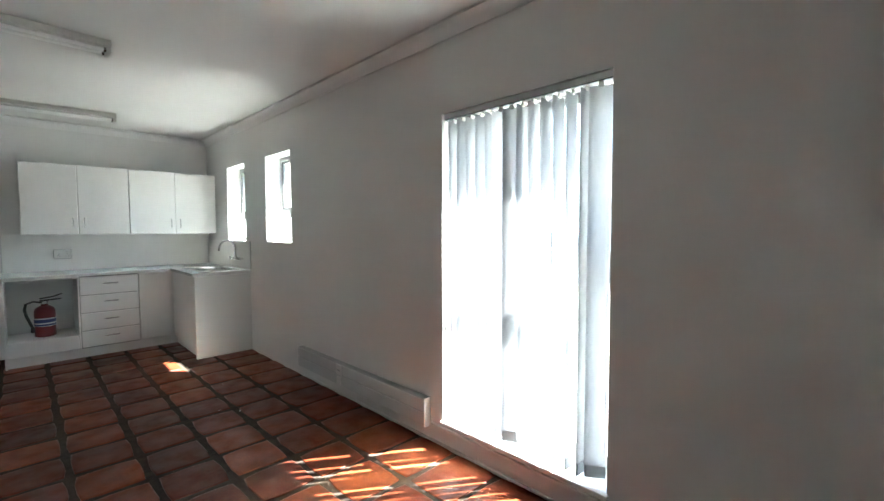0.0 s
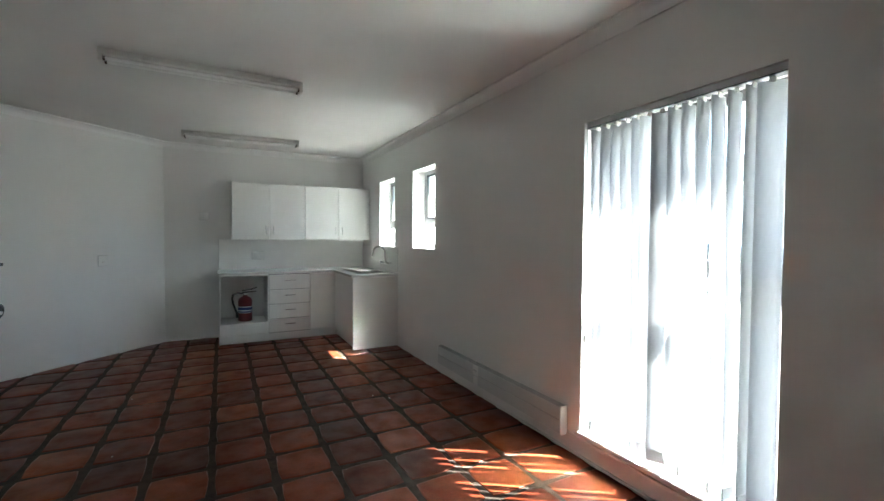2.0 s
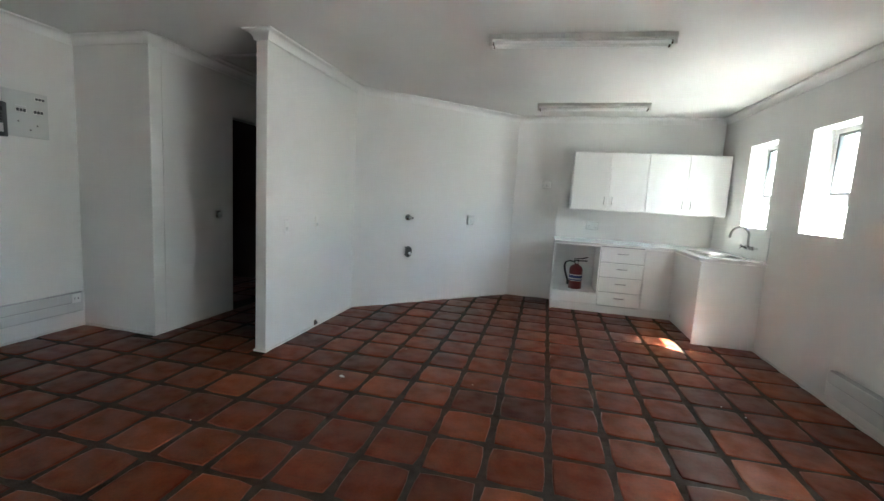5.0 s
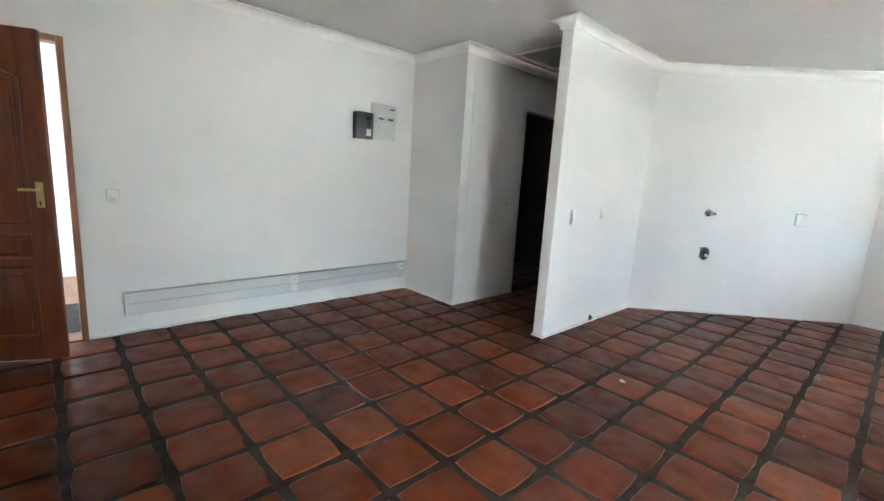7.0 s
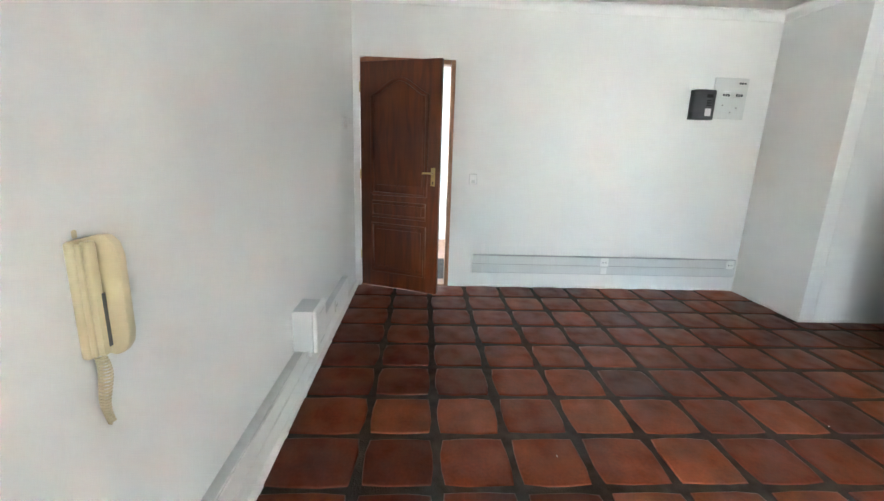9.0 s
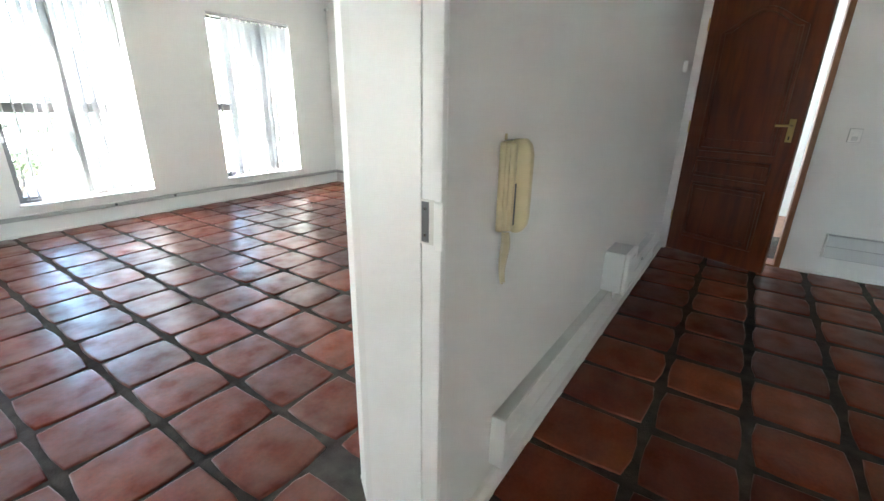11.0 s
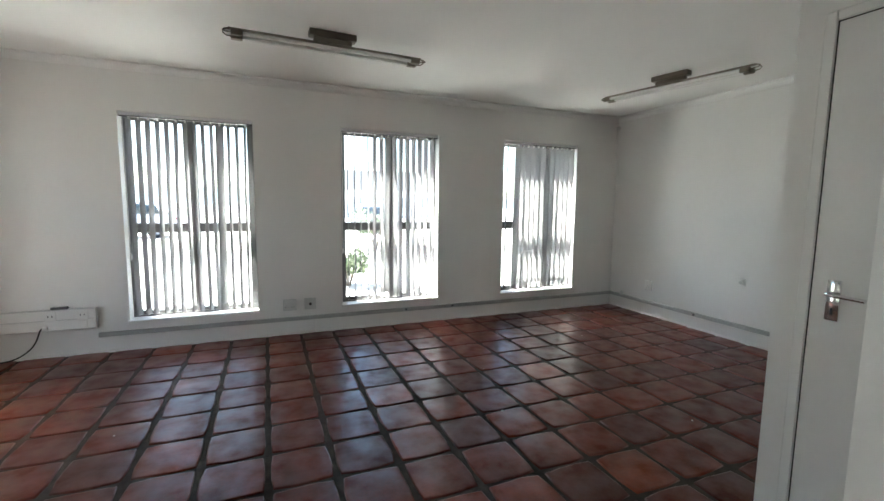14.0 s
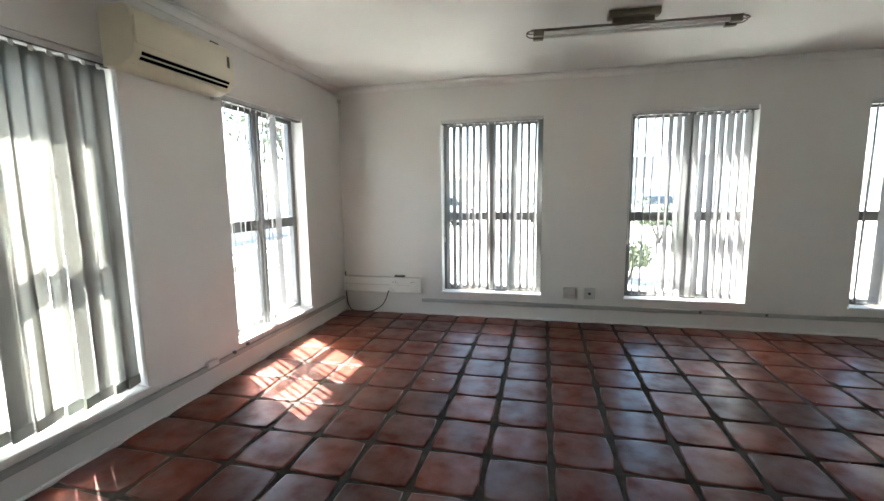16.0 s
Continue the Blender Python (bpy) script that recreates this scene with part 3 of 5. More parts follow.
# ---- kitchen ----


def bar_handle(parent, a, b, stand, r=0.0055):
    """A bowed bar handle from a to b, standing off by the vector stand."""
    a, b, s = Vector(a), Vector(b), Vector(stand)
    pts = [a, a + s * 0.7] + [a + s + (b - a) * u for u in (0.08, 0.5, 0.92)] + [b + s * 0.7, b]
    return part("handle", tube(pts, r, 8), STEEL, parent, "dull chrome bar handle")


def slab(name, lo, hi, parent, mat=None, label="", bevel=0.003):
    return part(name, box(lo, hi, bevel, 1), mat or MELAMINE, parent, label)


YB, YF = 7.345, 6.79   # back and front of the base units
for k, (x0, x1) in enumerate(((-1.95, -1.052), (-1.048, -0.135))):
    c = thing("wall_cabinet", "white melamine wall cabinet with two closed doors", "cabinet", group="wall cabinets")
    slab("body", (x0, 6.968, 1.315), (x1, 7.355, 2.045), c)
    m = (x0 + x1) / 2
    for d, (a, b) in enumerate(((x0 + 0.002, m - 0.0025), (m + 0.0025, x1 - 0.002))):
        dr = slab("door", (a, 6.948, 1.313), (b, 6.966, 2.047), c, bevel=0.0025)
        hx = b - 0.045 if d == 0 else a + 0.045
        bar_handle(dr, (hx, 6.948, 1.385), (hx, 6.948, 1.485), (0, -0.024, 0), 0.005)

plinth_z, top_z = 0.1, 0.868
u = thing("open_base_cabinet", "white melamine open base cabinet with a low shelf", "cabinet", group="base cabinets")
slab("side_panel", (-2.105, YF, 0.0), (-2.088, YB, top_z), u)
slab("side_panel", (-1.548, YF, plinth_z), (-1.532, YB, top_z), u)
slab("back_panel", (-2.087, YB - 0.012, 0.25), (-1.549, YB, top_z), u)
slab("shelf", (-2.087, YF + 0.02, 0.235), (-1.549, YB - 0.013, 0.251), u)
slab("kick_board", (-2.087, YF, plinth_z + 0.01), (-1.549, YF + 0.018, 0.252), u)
slab("top_rail", (-2.087, YF + 0.001, top_z - 0.02), (-1.549, YB - 0.013, top_z), u)
u = thing("drawer_cabinet", "white melamine base cabinet with four closed drawers", "cabinet", group="base cabinets")
# The melamine body is darkened here so the drawer gaps read as shaded.
slab("body", (-1.531, YF + 0.02, plinth_z), (-1.017, YB, top_z), u, GAP_SHADE)
zs = [plinth_z + 0.006, 0.285, 0.475, 0.665, top_z - 0.006]
for z0, z1 in zip(zs, zs[1:]):
    d = slab("drawer_front", (-1.528, YF, z0 + 0.0035), (-1.02, YF + 0.018, z1 - 0.0035), u, bevel=0.0025)
    zc = (z0 + z1) / 2 + 0.02
    bar_handle(d, (-1.33, YF, zc), (-1.21, YF, zc), (0, -0.026, 0))
u = thing("corner_base_cabinet", "white melamine corner base cabinet with a plain door", "cabinet", group="base cabinets")
slab("body", (-1.015, YF + 0.02, plinth_z), (-0.665, YB, top_z), u)
slab("door", (-1.012, YF, plinth_z + 0.009), (-0.705, YF + 0.018, top_z - 0.006), u, bevel=0.0025)
u = thing("sink_cabinet", "white melamine sink base cabinet with end panel", "cabinet", group="base cabinets")
slab("body", (-0.66, 5.895, plinth_z), (EA - 0.004, YF + 0.019, top_z - 0.14), u)
slab("door", (-0.682, 5.9, plinth_z + 0.009), (-0.664, YF - 0.004, top_z - 0.006), u, bevel=0.0025)
slab("end_panel", (-0.684, 5.876, 0.0), (EA - 0.004, 5.894, top_z), u)
slab("back_rail", (EA - 0.02, 5.896, top_z - 0.139), (EA - 0.004, YF + 0.019, top_z), u)
k = tagged(part("plinth", box((-2.087, YF + 0.04, 0.0), (-0.645, YF + 0.056, plinth_z - 0.001), 0.002, 1), MELAMINE), "white kitchen plinth board under the units", "plinth")
k = tagged(part("plinth", box((-0.645, 5.9, 0.0), (-0.629, YF + 0.039, plinth_z - 0.001), 0.002, 1), MELAMINE), "white kitchen plinth board under the sink", "plinth")

# worktop with a cut-out for the bowl
wt = bmesh.new()
add_box(wt, (-2.115, 6.765, top_z + 0.004), (EA - 0.002, 7.356, 0.903))
for lo, hi in (((-0.705, 5.862), (EA - 0.002, 6.02)), ((-0.705, 6.02), (-0.575, 6.765)), ((-0.215, 6.02), (EA - 0.002, 6.765)), ((-0.575, 6.43), (-0.215, 6.765))):
    add_box(wt, (lo[0], lo[1], top_z + 0.004), (hi[0], hi[1], 0.903))
bmesh.ops.remove_doubles(wt, verts=wt.verts, dist=0.0005)
tagged(part("worktop", wt, WORKTOP), "pale laminate l-shaped kitchen worktop", "worktop")
sk = thing("sink", "stainless steel inset sink with drainer", "sink")
rim = bmesh.new()
for lo, hi in (((-0.60, 5.99), (-0.19, 6.03)), ((-0.60, 6.42), (-0.19, 6.74)), ((-0.60, 6.03), (-0.56, 6.42)), ((-0.23, 6.03), (-0.19, 6.42))):
    add_box(rim, (*lo, 0.9035), (*hi, 0.908), 0.0015, 1)
for i in range(7):
    add_box(rim, (-0.55 + i * 0.05, 6.47, 0.9081), (-0.535 + i * 0.05, 6.70, 0.911), 0.001, 1)
part("rim", rim, STEEL, sk)
bowl = bmesh.new()
ring = []
for z, ins in ((0.906, 0), (0.80, 0.012), (0.765, 0.05)):
    ring.append([bowl.verts.new((x, y, z)) for x, y in ((-0.562 + ins, 6.028 + ins), (-0.228 - ins, 6.028 + ins), (-0.228 - ins, 6.422 - ins), (-0.562 + ins, 6.422 - ins))])
for a, b in zip(ring, ring[1:]):
    for i in range(4):
        bowl.faces.new((a[i], a[(i + 1) % 4], b[(i + 1) % 4], b[i]))
bowl.faces.new(ring[-1])
bmesh.ops.solidify(bowl, geom=list(bowl.faces), thickness=0.0015)
part("bowl", bowl, STEEL, sk)
part("waste", lathe([(0.035, 0.767), (0.035, 0.771), (0.02, 0.77)], 18, (-0.395, 6.22, 0)), DULL_CHROME, sk)
tp = thing("wall_tap", "chrome wall mixer tap with swan-neck spout", "tap")
tx, ty, tz = EA - 0.055, 6.17, 1.02
part("body", tube([(tx, ty - 0.1, tz), (tx, ty - 0.04, tz), (tx, ty + 0.04, tz), (tx, ty + 0.1, tz)], 0.014, 12, [0.014, 0.02, 0.02, 0.014]), DULL_CHROME, tp)
for s in (-1, 1):
    part("wall_flange", lathe([(0.026, 0), (0.024, 0.012), (0.012, 0.018), (0.012, 0.055)], 16, (EA - 0.055, ty + s * 0.085, tz), "x"), CHROME, tp)
    hd = part("tap_head", tube([(tx, ty + s * 0.085, tz), (tx - 0.035, ty + s * 0.085, tz + 0.006)], 0.013, 10), DULL_CHROME, tp)
    for q in range(4):
        a = q * math.pi / 2 + 0.4
        part("tap_lever", tube([(tx - 0.04, ty + s * 0.085, tz + 0.006), (tx - 0.044, ty + s * 0.085 + 0.026 * math.cos(a), tz + 0.006 + 0.026 * math.sin(a))], 0.006, 8), CHROME, hd)
neck = [(tx - 0.005, ty, tz + 0.01), (tx - 0.012, ty, tz + 0.08)] + [(tx - 0.095 + 0.085 * math.cos(a), ty, tz + 0.13 + 0.085 * math.sin(a)) for a in (0.1, 0.5, 0.9, 1.3, 1.7, 2.1, 2.5, 2.9)] + [(tx - 0.185, ty, tz + 0.115)]
part("spout", tube(neck, 0.0115, 12), DULL_CHROME, tp)
part("aerator", lathe([(0.012, 0), (0.012, 0.022)], 12, (tx - 0.185, ty, tz + 0.095)), DULL_CHROME, tp)
# splashback boards
for lo, hi, e0, e1, text in (((-2.1, 7.351, 0.904), (EA - 0.013, 7.359, 1.312), (-2.108, 7.349, 0.904), (-2.101, 7.3595, 1.314), "white board splashback over the worktop"),
                             ((EA - 0.009, 5.872, 0.904), (EA - 0.001, 7.35, 1.225), (EA - 0.011, 5.864, 0.904), (EA - 0.0005, 5.871, 1.227), "white board splashback beside the sink")):
    sb_ = thing("splashback", text, "splashback")
    part("board", box(lo, hi, 0.001, 1), MELAMINE, sb_)
    part("edge_strip", box(e0, e1, 0.001, 1), TRUNK, sb_, "thin grey edge strip")


def socket(name, label, category, at, face, w=0.075, h=0.115, outlets=1, rocker=True, mat=None, depth=0.018):
    """A flat wall plate with sockets and rockers. face: heading of the side that looks into the room, degrees."""
    s = thing(name, label, category, at, face)
    # Grey rim stands in for the shadow line around the plate.
    part("shade_toned_back", box((-w / 2 - 0.003, -0.009, -h / 2 - 0.003), (w / 2 + 0.003, -0.0005, h / 2 + 0.003), 0.002, 1), CONDUIT_AND_SHADE, s)
    part("plate", box((-w / 2, -depth, -h / 2), (w / 2, 0.0, h / 2), 0.004, 2), mat or PLASTIC, s)
    for k in range(outlets):
        x = 0 if outlets == 1 else (k - 0.5) * w * 0.5
        for dx, dz in ((0, 0.012), (-0.011, -0.008), (0.011, -0.008)):
            part("socket_hole", lathe([(0.0036, -depth - 0.0012), (0.0036, -depth + 0.002)], 8, (x + dx, 0, -h * 0.12 + dz), "y"), BLACK, s)
        if rocker:
            part("rocker", box((x - 0.011, -depth - 0.004, h * 0.18), (x + 0.011, -depth + 0.001, h * 0.38), 0.002, 1), PLASTIC, s)
    return s


def light_switch(label, at, face, w=0.075, h=0.115, d=0.02):
    s = thing("light_switch", label, "switch", at, face)
    if d > 0.015:
        # Grey outline painted in for the plate's shadow on the wall.
        part("shade_toned_back", box((-w / 2 - 0.0025, -d * 0.6, -h / 2 - 0.0025), (w / 2 + 0.0025, -0.0005, h / 2 + 0.0025), 0.002, 1), CONDUIT_AND_SHADE, s)
    part("plate", box((-w / 2, -d, -h / 2), (w / 2, 0, h / 2), 0.004, 2), PLASTIC, s)
    part("rocker", box((-0.016, -d - 0.005, -0.002), (0.016, -d + 0.001, 0.032), 0.003, 1), PLASTIC, s)
    part("rocker", box((-0.016, -d - 0.005, -0.036), (0.016, -d + 0.001, -0.006), 0.003, 1), TRUNK, s)
    return s


socket("double_socket", "white double wall socket above the worktop", "socket", (-1.62, 7.351, 1.09), 0, 0.15, 0.1, 2)
socket("wall_socket", "white wall socket beside the wall cabinet", "socket", (-2.27, 7.359, 1.62), 0, 0.11, 0.1, 1)
sl_rz = math.degrees(math.atan2(sd.y, sd.x))


def on_slant(x, out=0.0):
    p = sa + sd * ((x - sa.x) / sd.x) - sn * out
    return p.x, p.y


socket("wall_socket", "white single wall socket on the slanted wall", "socket", (*on_slant(-3.25, 0.001), 1.075), sl_rz, 0.1, 0.115, 1)
# cut-off water pipe and drain in the slanted wall
p1 = thing("water_stub", "chrome water valve stub sticking out of the wall", "pipe", (*on_slant(-3.925, 0.0), 1.09), sl_rz)
part("flange", lathe([(0.04, -0.004), (0.036, -0.012), (0.016, -0.018)], 20, axis="y"), DULL_CHROME, p1)
part("valve_body", tube([(0, 0, 0), (0, -0.06, 0)], 0.015, 12), DULL_CHROME, p1)
part("valve_outlet", tube([(-0.03, -0.05, 0.012), (0.0, -0.055, 0.0), (0.045, -0.06, -0.006)], 0.015, 12), DARK, p1)
part("valve_knob", lathe([(0.02, -0.085), (0.024, -0.075), (0.02, -0.058)], 14, axis="y"), DULL_CHROME, p1)
p2 = thing("drain_stub", "black open drain pipe set in a rough wall hole", "pipe", (*on_slant(-3.905, 0.0), 0.675), sl_rz)
part("hole_rim", tube([(0.045 * math.cos(a) * 0.9, -0.003, -0.02 + 0.065 * math.sin(a)) for a in [i * math.tau / 14 for i in range(15)]], 0.008, 6), DARK, p2)
part("broken_hole", prism([(-0.05, -0.06), (-0.02, -0.085), (0.025, -0.08), (0.045, -0.045), (0.05, 0.01), (0.03, 0.042), (-0.02, 0.047), (-0.046, 0.02)], -0.003, -0.0005, "y"), BLACK, p2)
part("pipe", lathe([(0.03, 0.0), (0.03, -0.035), (0.022, -0.036), (0.022, -0.004)], 18, (0.004, 0, -0.02), "y"), BLACK, p2)
part("pipe_plug", lathe([(0.017, -0.028), (0.017, -0.038)], 12, (0.006, 0, -0.035), "y"), LABEL_WHITE, p2)
part("bent_tab", box((-0.055, -0.012, 0.03), (0.01, -0.002, 0.045), 0.003, 1), DARK, p2)

# fire extinguisher in the open unit
fx = thing("fire_extinguisher", "red fire extinguisher with white and blue label on the shelf", "extinguisher", (-1.80, 7.02, 0.2515), 0)
part("cylinder", lathe([(0.062, 0), (0.07, 0.008), (0.07, 0.31), (0.06, 0.345), (0.036, 0.368), (0.024, 0.376), (0.024, 0.39)], 28), RED, fx)
part("label", lathe([(0.0706, 0.13), (0.0708, 0.132), (0.0708, 0.225), (0.0706, 0.227)], 28), LABEL_WHITE, fx, "white label band")
for z0, z1 in ((0.136, 0.158), (0.172, 0.215)):
    part("label_bar", lathe([(0.0712, z0), (0.0713, z0 + 0.001), (0.0713, z1 - 0.001), (0.0712, z1)], 28), LABEL_BLUE, fx, "blue printed bar")
part("valve", lathe([(0.018, 0.39), (0.022, 0.4), (0.022, 0.425), (0.012, 0.43)], 16), DULL_CHROME, fx)
part("carry_handle", prism([(-0.03, 0.425), (0.1, 0.435), (0.115, 0.446), (0.095, 0.45), (-0.03, 0.442)], -0.011, 0.011, "y"), BLACK, fx)
part("squeeze_lever", prism([(-0.03, 0.452), (0.06, 0.468), (0.12, 0.5), (0.112, 0.508), (0.055, 0.482), (-0.03, 0.466)], -0.011, 0.011, "y"), BLACK, fx)
part("gauge", lathe([(0.017, -0.02), (0.017, -0.032)], 16, (0, 0, 0.412), "y"), LABEL_WHITE, fx)
hose = [(-0.02, 0, 0.412), (-0.07, 0, 0.43), (-0.115, 0, 0.405), (-0.125, 0, 0.34), (-0.115, 0, 0.26), (-0.095, -0.01, 0.18), (-0.08, -0.015, 0.12)]
part("hose", tube(hose, 0.011, 10), BLACK, fx)
part("nozzle", tube([(-0.08, -0.015, 0.12), (-0.076, -0.015, 0.06)], 0.013, 10, [0.012, 0.017]), BLACK, fx)


fx.scale = (1.22, 1.22, 0.86)


# ---- battens, trunking, fittings of the kitchen room ----
def batten(label, at, rz):
    """Twin-tube fluorescent batten on the ceiling, switched off."""
    b = thing("fluorescent_batten", label, "ceiling lamp", at, rz, group="kitchen ceiling lamps")
    part("channel", prism([(-0.03, 0), (-0.05, -0.035), (-0.05, -0.042), (0.05, -0.042), (0.05, -0.035), (0.03, 0)], -0.63, 0.63, "x"), LAMP_METAL, b)
    for s in (-1, 1):
        t = part("tube", tube([(-0.59, s * 0.034, -0.068), (0.59, s * 0.034, -0.068)], 0.014, 12), TUBE, b, "unlit white glass tube")
        for e in (-1, 1):
            part("tube_cap", tube([(e * 0.59, s * 0.034, -0.068), (e * 0.603, s * 0.034, -0.068)], 0.0145, 12), DULL_CHROME, t)
    for e in (-1, 1):
        part("lamp_holder", box((e * 0.615 - 0.012, -0.052, -0.088), (e * 0.615 + 0.012, 0.052, -0.04), 0.004, 1), LAMP_METAL, b)
    part("starter", lathe([(0.011, -0.062), (0.011, -0.042)], 12, (0.3, 0, 0)), PLASTIC, b)
    return b


batten("white enamel twin-tube ceiling batten, switched off", (-2.13, 4.36, CA), 2)
batten("white enamel twin-tube ceiling batten near the wall cabinets", (-1.83, 6.52, CA), -3)


def trunking(label, at, rz, length, height=0.175, depth=0.045, outlets=(), mat=None):
    """Skirting trunking along +x from at; the room lies towards -y. outlets: (x, kind)."""
    t = thing("wall_trunking", label, "trunking", at, rz, group="wall trunking")
    # Back is toned darker than the covers so its grooves look shaded.
    part("shade_toned_back", box((0, -depth * 0.85, 0), (length, -0.0005, height), 0.003, 1), TRUNK if mat else CONDUIT_AND_SHADE, t)
    part("cover", box((0.004, -depth, 0.005), (length - 0.004, -depth * 0.851, height * 0.495), 0.003, 1), mat or TRUNK, t)
    part("cover", box((0.004, -depth, height * 0.525), (length - 0.004, -depth * 0.851, height - 0.005), 0.003, 1), mat or TRUNK, t)
    for e in (0, length):
        part("end_cap", box((e - 0.006, -depth - 0.003, -0.003), (e + 0.006, -0.001, height + 0.003), 0.003, 1), PLASTIC, t)
    for x, kind in outlets:
        o = part("outlet_plate", box((x - 0.04, -depth - 0.008, height * 0.5), (x + 0.04, -depth - 0.0005, height * 0.97), 0.003, 1), PLASTIC, t)
        for dx in (-0.014, 0.014):
            part("socket_hole", box((x + dx - 0.003, -depth - 0.0095, height * 0.68), (x + dx + 0.003, -depth - 0.0081, height * 0.76), 0), BLACK, o)
        if kind == "double":
            part("outlet_plate", box((x - 0.03, -depth - 0.008, height * 0.06), (x + 0.03, -depth - 0.0005, height * 0.44), 0.003, 1), PLASTIC, t)
    return t


trunking("grey plastic trunking with an outlet on the wall under the meters", (XW, 1.425, 0.147), 90, 2.62, outlets=((1.29, "double"), (2.55, "single")))
trunking("white plastic trunking on the wall of the unlit back room", (-7.399, 4.4, 0.2), 90, 2.1, 0.13, 0.04, mat=PLASTIC)
trunking("grey plastic trunking with an outlet beside the tall window", (EA, 4.65, 0.1), -90, 1.74, 0.18, 0.055, outlets=((0.72, "double"),))
trunking("white plastic trunking on the wall below the intercom", (-3.145, YM1, 0.1), 180, 2.5, 0.185, 0.05, outlets=((1.45, "single"), (2.0, "single")), mat=PLASTIC)
tagged(part("conduit", box((EA - 0.014, YM1 + 0.01, 0.105), (EA - 0.0005, 2.9, 0.125), 0.003, 1), PLASTIC), "white thin cable conduit under the tall window", "conduit")
jb = thing("junction_box", "white plastic junction box above the trunking", "junction box", (-4.43, YM1, 0.288), 180)
part("box", box((-0.097, -0.1, 0), (0.097, -0.0005, 0.215), 0.006, 2), TRUNK, jb)
part("lid", box((-0.102, -0.123, -0.005), (0.102, -0.101, 0.22), 0.009, 3), PLASTIC, jb)
for z in (0.028, 0.182):
    part("lid_slot", box((-0.05, -0.1245, z), (0.05, -0.1232, z + 0.006)), TRUNK, jb)
    part("end_slot", box((-0.0985, -0.08, z), (-0.0972, -0.02, z + 0.006)), TRUNK, jb)
part("cable_gland", tube([(-0.02, -0.06, 0), (-0.02, -0.06, -0.06)], 0.012, 10), PLASTIC, jb)

light_switch("white double light switch beside the front door", (XW, 1.40, 1.035), 90, 0.066, 0.09)
light_switch("white light switch on the partition wall", (-4.431, 4.36, 1.035), 90, 0.06, 0.12, 0.009)
light_switch("white light switch beside another on the partition", (-4.431, 4.87, 1.05), 90, 0.06, 0.12, 0.009)
fp = thing("floor_plug", "grey metal plug fitting low on the partition", "plug", (-4.431, 4.88, 0.035), 90)
part("plate", box((-0.022, -0.008, -0.028), (0.022, -0.0005, 0.028), 0.003, 1), DULL_CHROME, fp)
part("knob", lathe([(0.012, -0.026), (0.014, -0.016), (0.012, -0.008)], 12, axis="y"), DARK, fp)
light_switch("white light switch in the corridor", (-5.54, 4.86, 1.06), 90, 0.06, 0.05)
bx = thing("wall_box", "small white plastic box high beside the front door", "wall box", (-5.88, YM1, 1.44), 180)
part("box", box((-0.03, -0.03, 0), (0.03, -0.0005, 0.075), 0.004, 2), PLASTIC, bx)

# distribution board and prepaid meter
db = thing("distribution_board", "white electrical distribution board with breakers on the wall", "electrical board", (XW, 3.70, 1.645), 90)
part("panel", box((-0.16, -0.012, 0), (0.155, -0.0005, 0.355), 0.004, 1), TRUNK, db)
for x0, x1, z0, z1 in ((-0.08, 0.0, 0.19, 0.225), (0.04, 0.115, 0.19, 0.225), (0.055, 0.125, 0.295, 0.325)):
    sl = part("breaker_slot", box((x0, -0.016, z0), (x1, -0.0121, z1), 0.002, 1), PLASTIC, db)
    for k in range(3):
        part("breaker", box((x0 + 0.006 + k * 0.023, -0.024, z0 + 0.006), (x0 + 0.023 + k * 0.023, -0.0161, z1 - 0.006), 0.002, 1), DARK, sl)
for x, z in ((-0.06, 0.12), (0.07, 0.1), (0.02, 0.06)):
    part("screw", lathe([(0.006, -0.015), (0.006, -0.012)], 10, (x, 0, z), "y"), DULL_CHROME, db)
part("label_bar", box((-0.075, -0.0135, 0.235), (0.0, -0.0121, 0.245)), LABEL_WHITE, db)
me_ = thing("electricity_meter", "dark grey prepaid electricity meter with keypad on the wall", "meter", (XW, 3.44, 1.63), 90)
part("housing", prism([(-0.105, -0.0005), (0.105, -0.0005), (0.1, -0.06), (0.06, -0.085), (-0.06, -0.085), (-0.1, -0.06)], 0.0, 0.255, "z", 0.006), DARK, me_)
part("display", box((0.0, -0.0885, 0.185), (0.055, -0.0852, 0.215), 0.001, 1), BLACK, me_)
part("sticker", box((0.0, -0.0885, 0.03), (0.055, -0.0852, 0.095), 0.001, 1), LABEL_WHITE, me_, "white sticker")
for r in range(3):
    part("key_row", box((0.005, -0.0895, 0.115 + r * 0.02), (0.05, -0.0852, 0.128 + r * 0.02), 0.002, 1), BLACK, me_)

# corridor hatch
ht = thing("ceiling_hatch", "white painted ceiling hatch with frame", "hatch", (-5.03, 4.95, CA), 0)
for lo, hi in (((-0.36, -0.36), (0.36, -0.31)), ((-0.36, 0.31), (0.36, 0.36)), ((-0.36, -0.31), (-0.31, 0.31)), ((0.31, -0.31), (0.36, 0.31))):
    part("frame", box((*lo, -0.022), (*hi, -0.0005), 0.004, 1), TRIM, ht)
part("lid", box((-0.305, -0.305, -0.012), (0.305, 0.305, -0.0005), 0.003, 1), CEIL, ht)

# front door, ajar
fr = thing("door_1", "varnished wooden front door frame", "door frame", kind="structure")
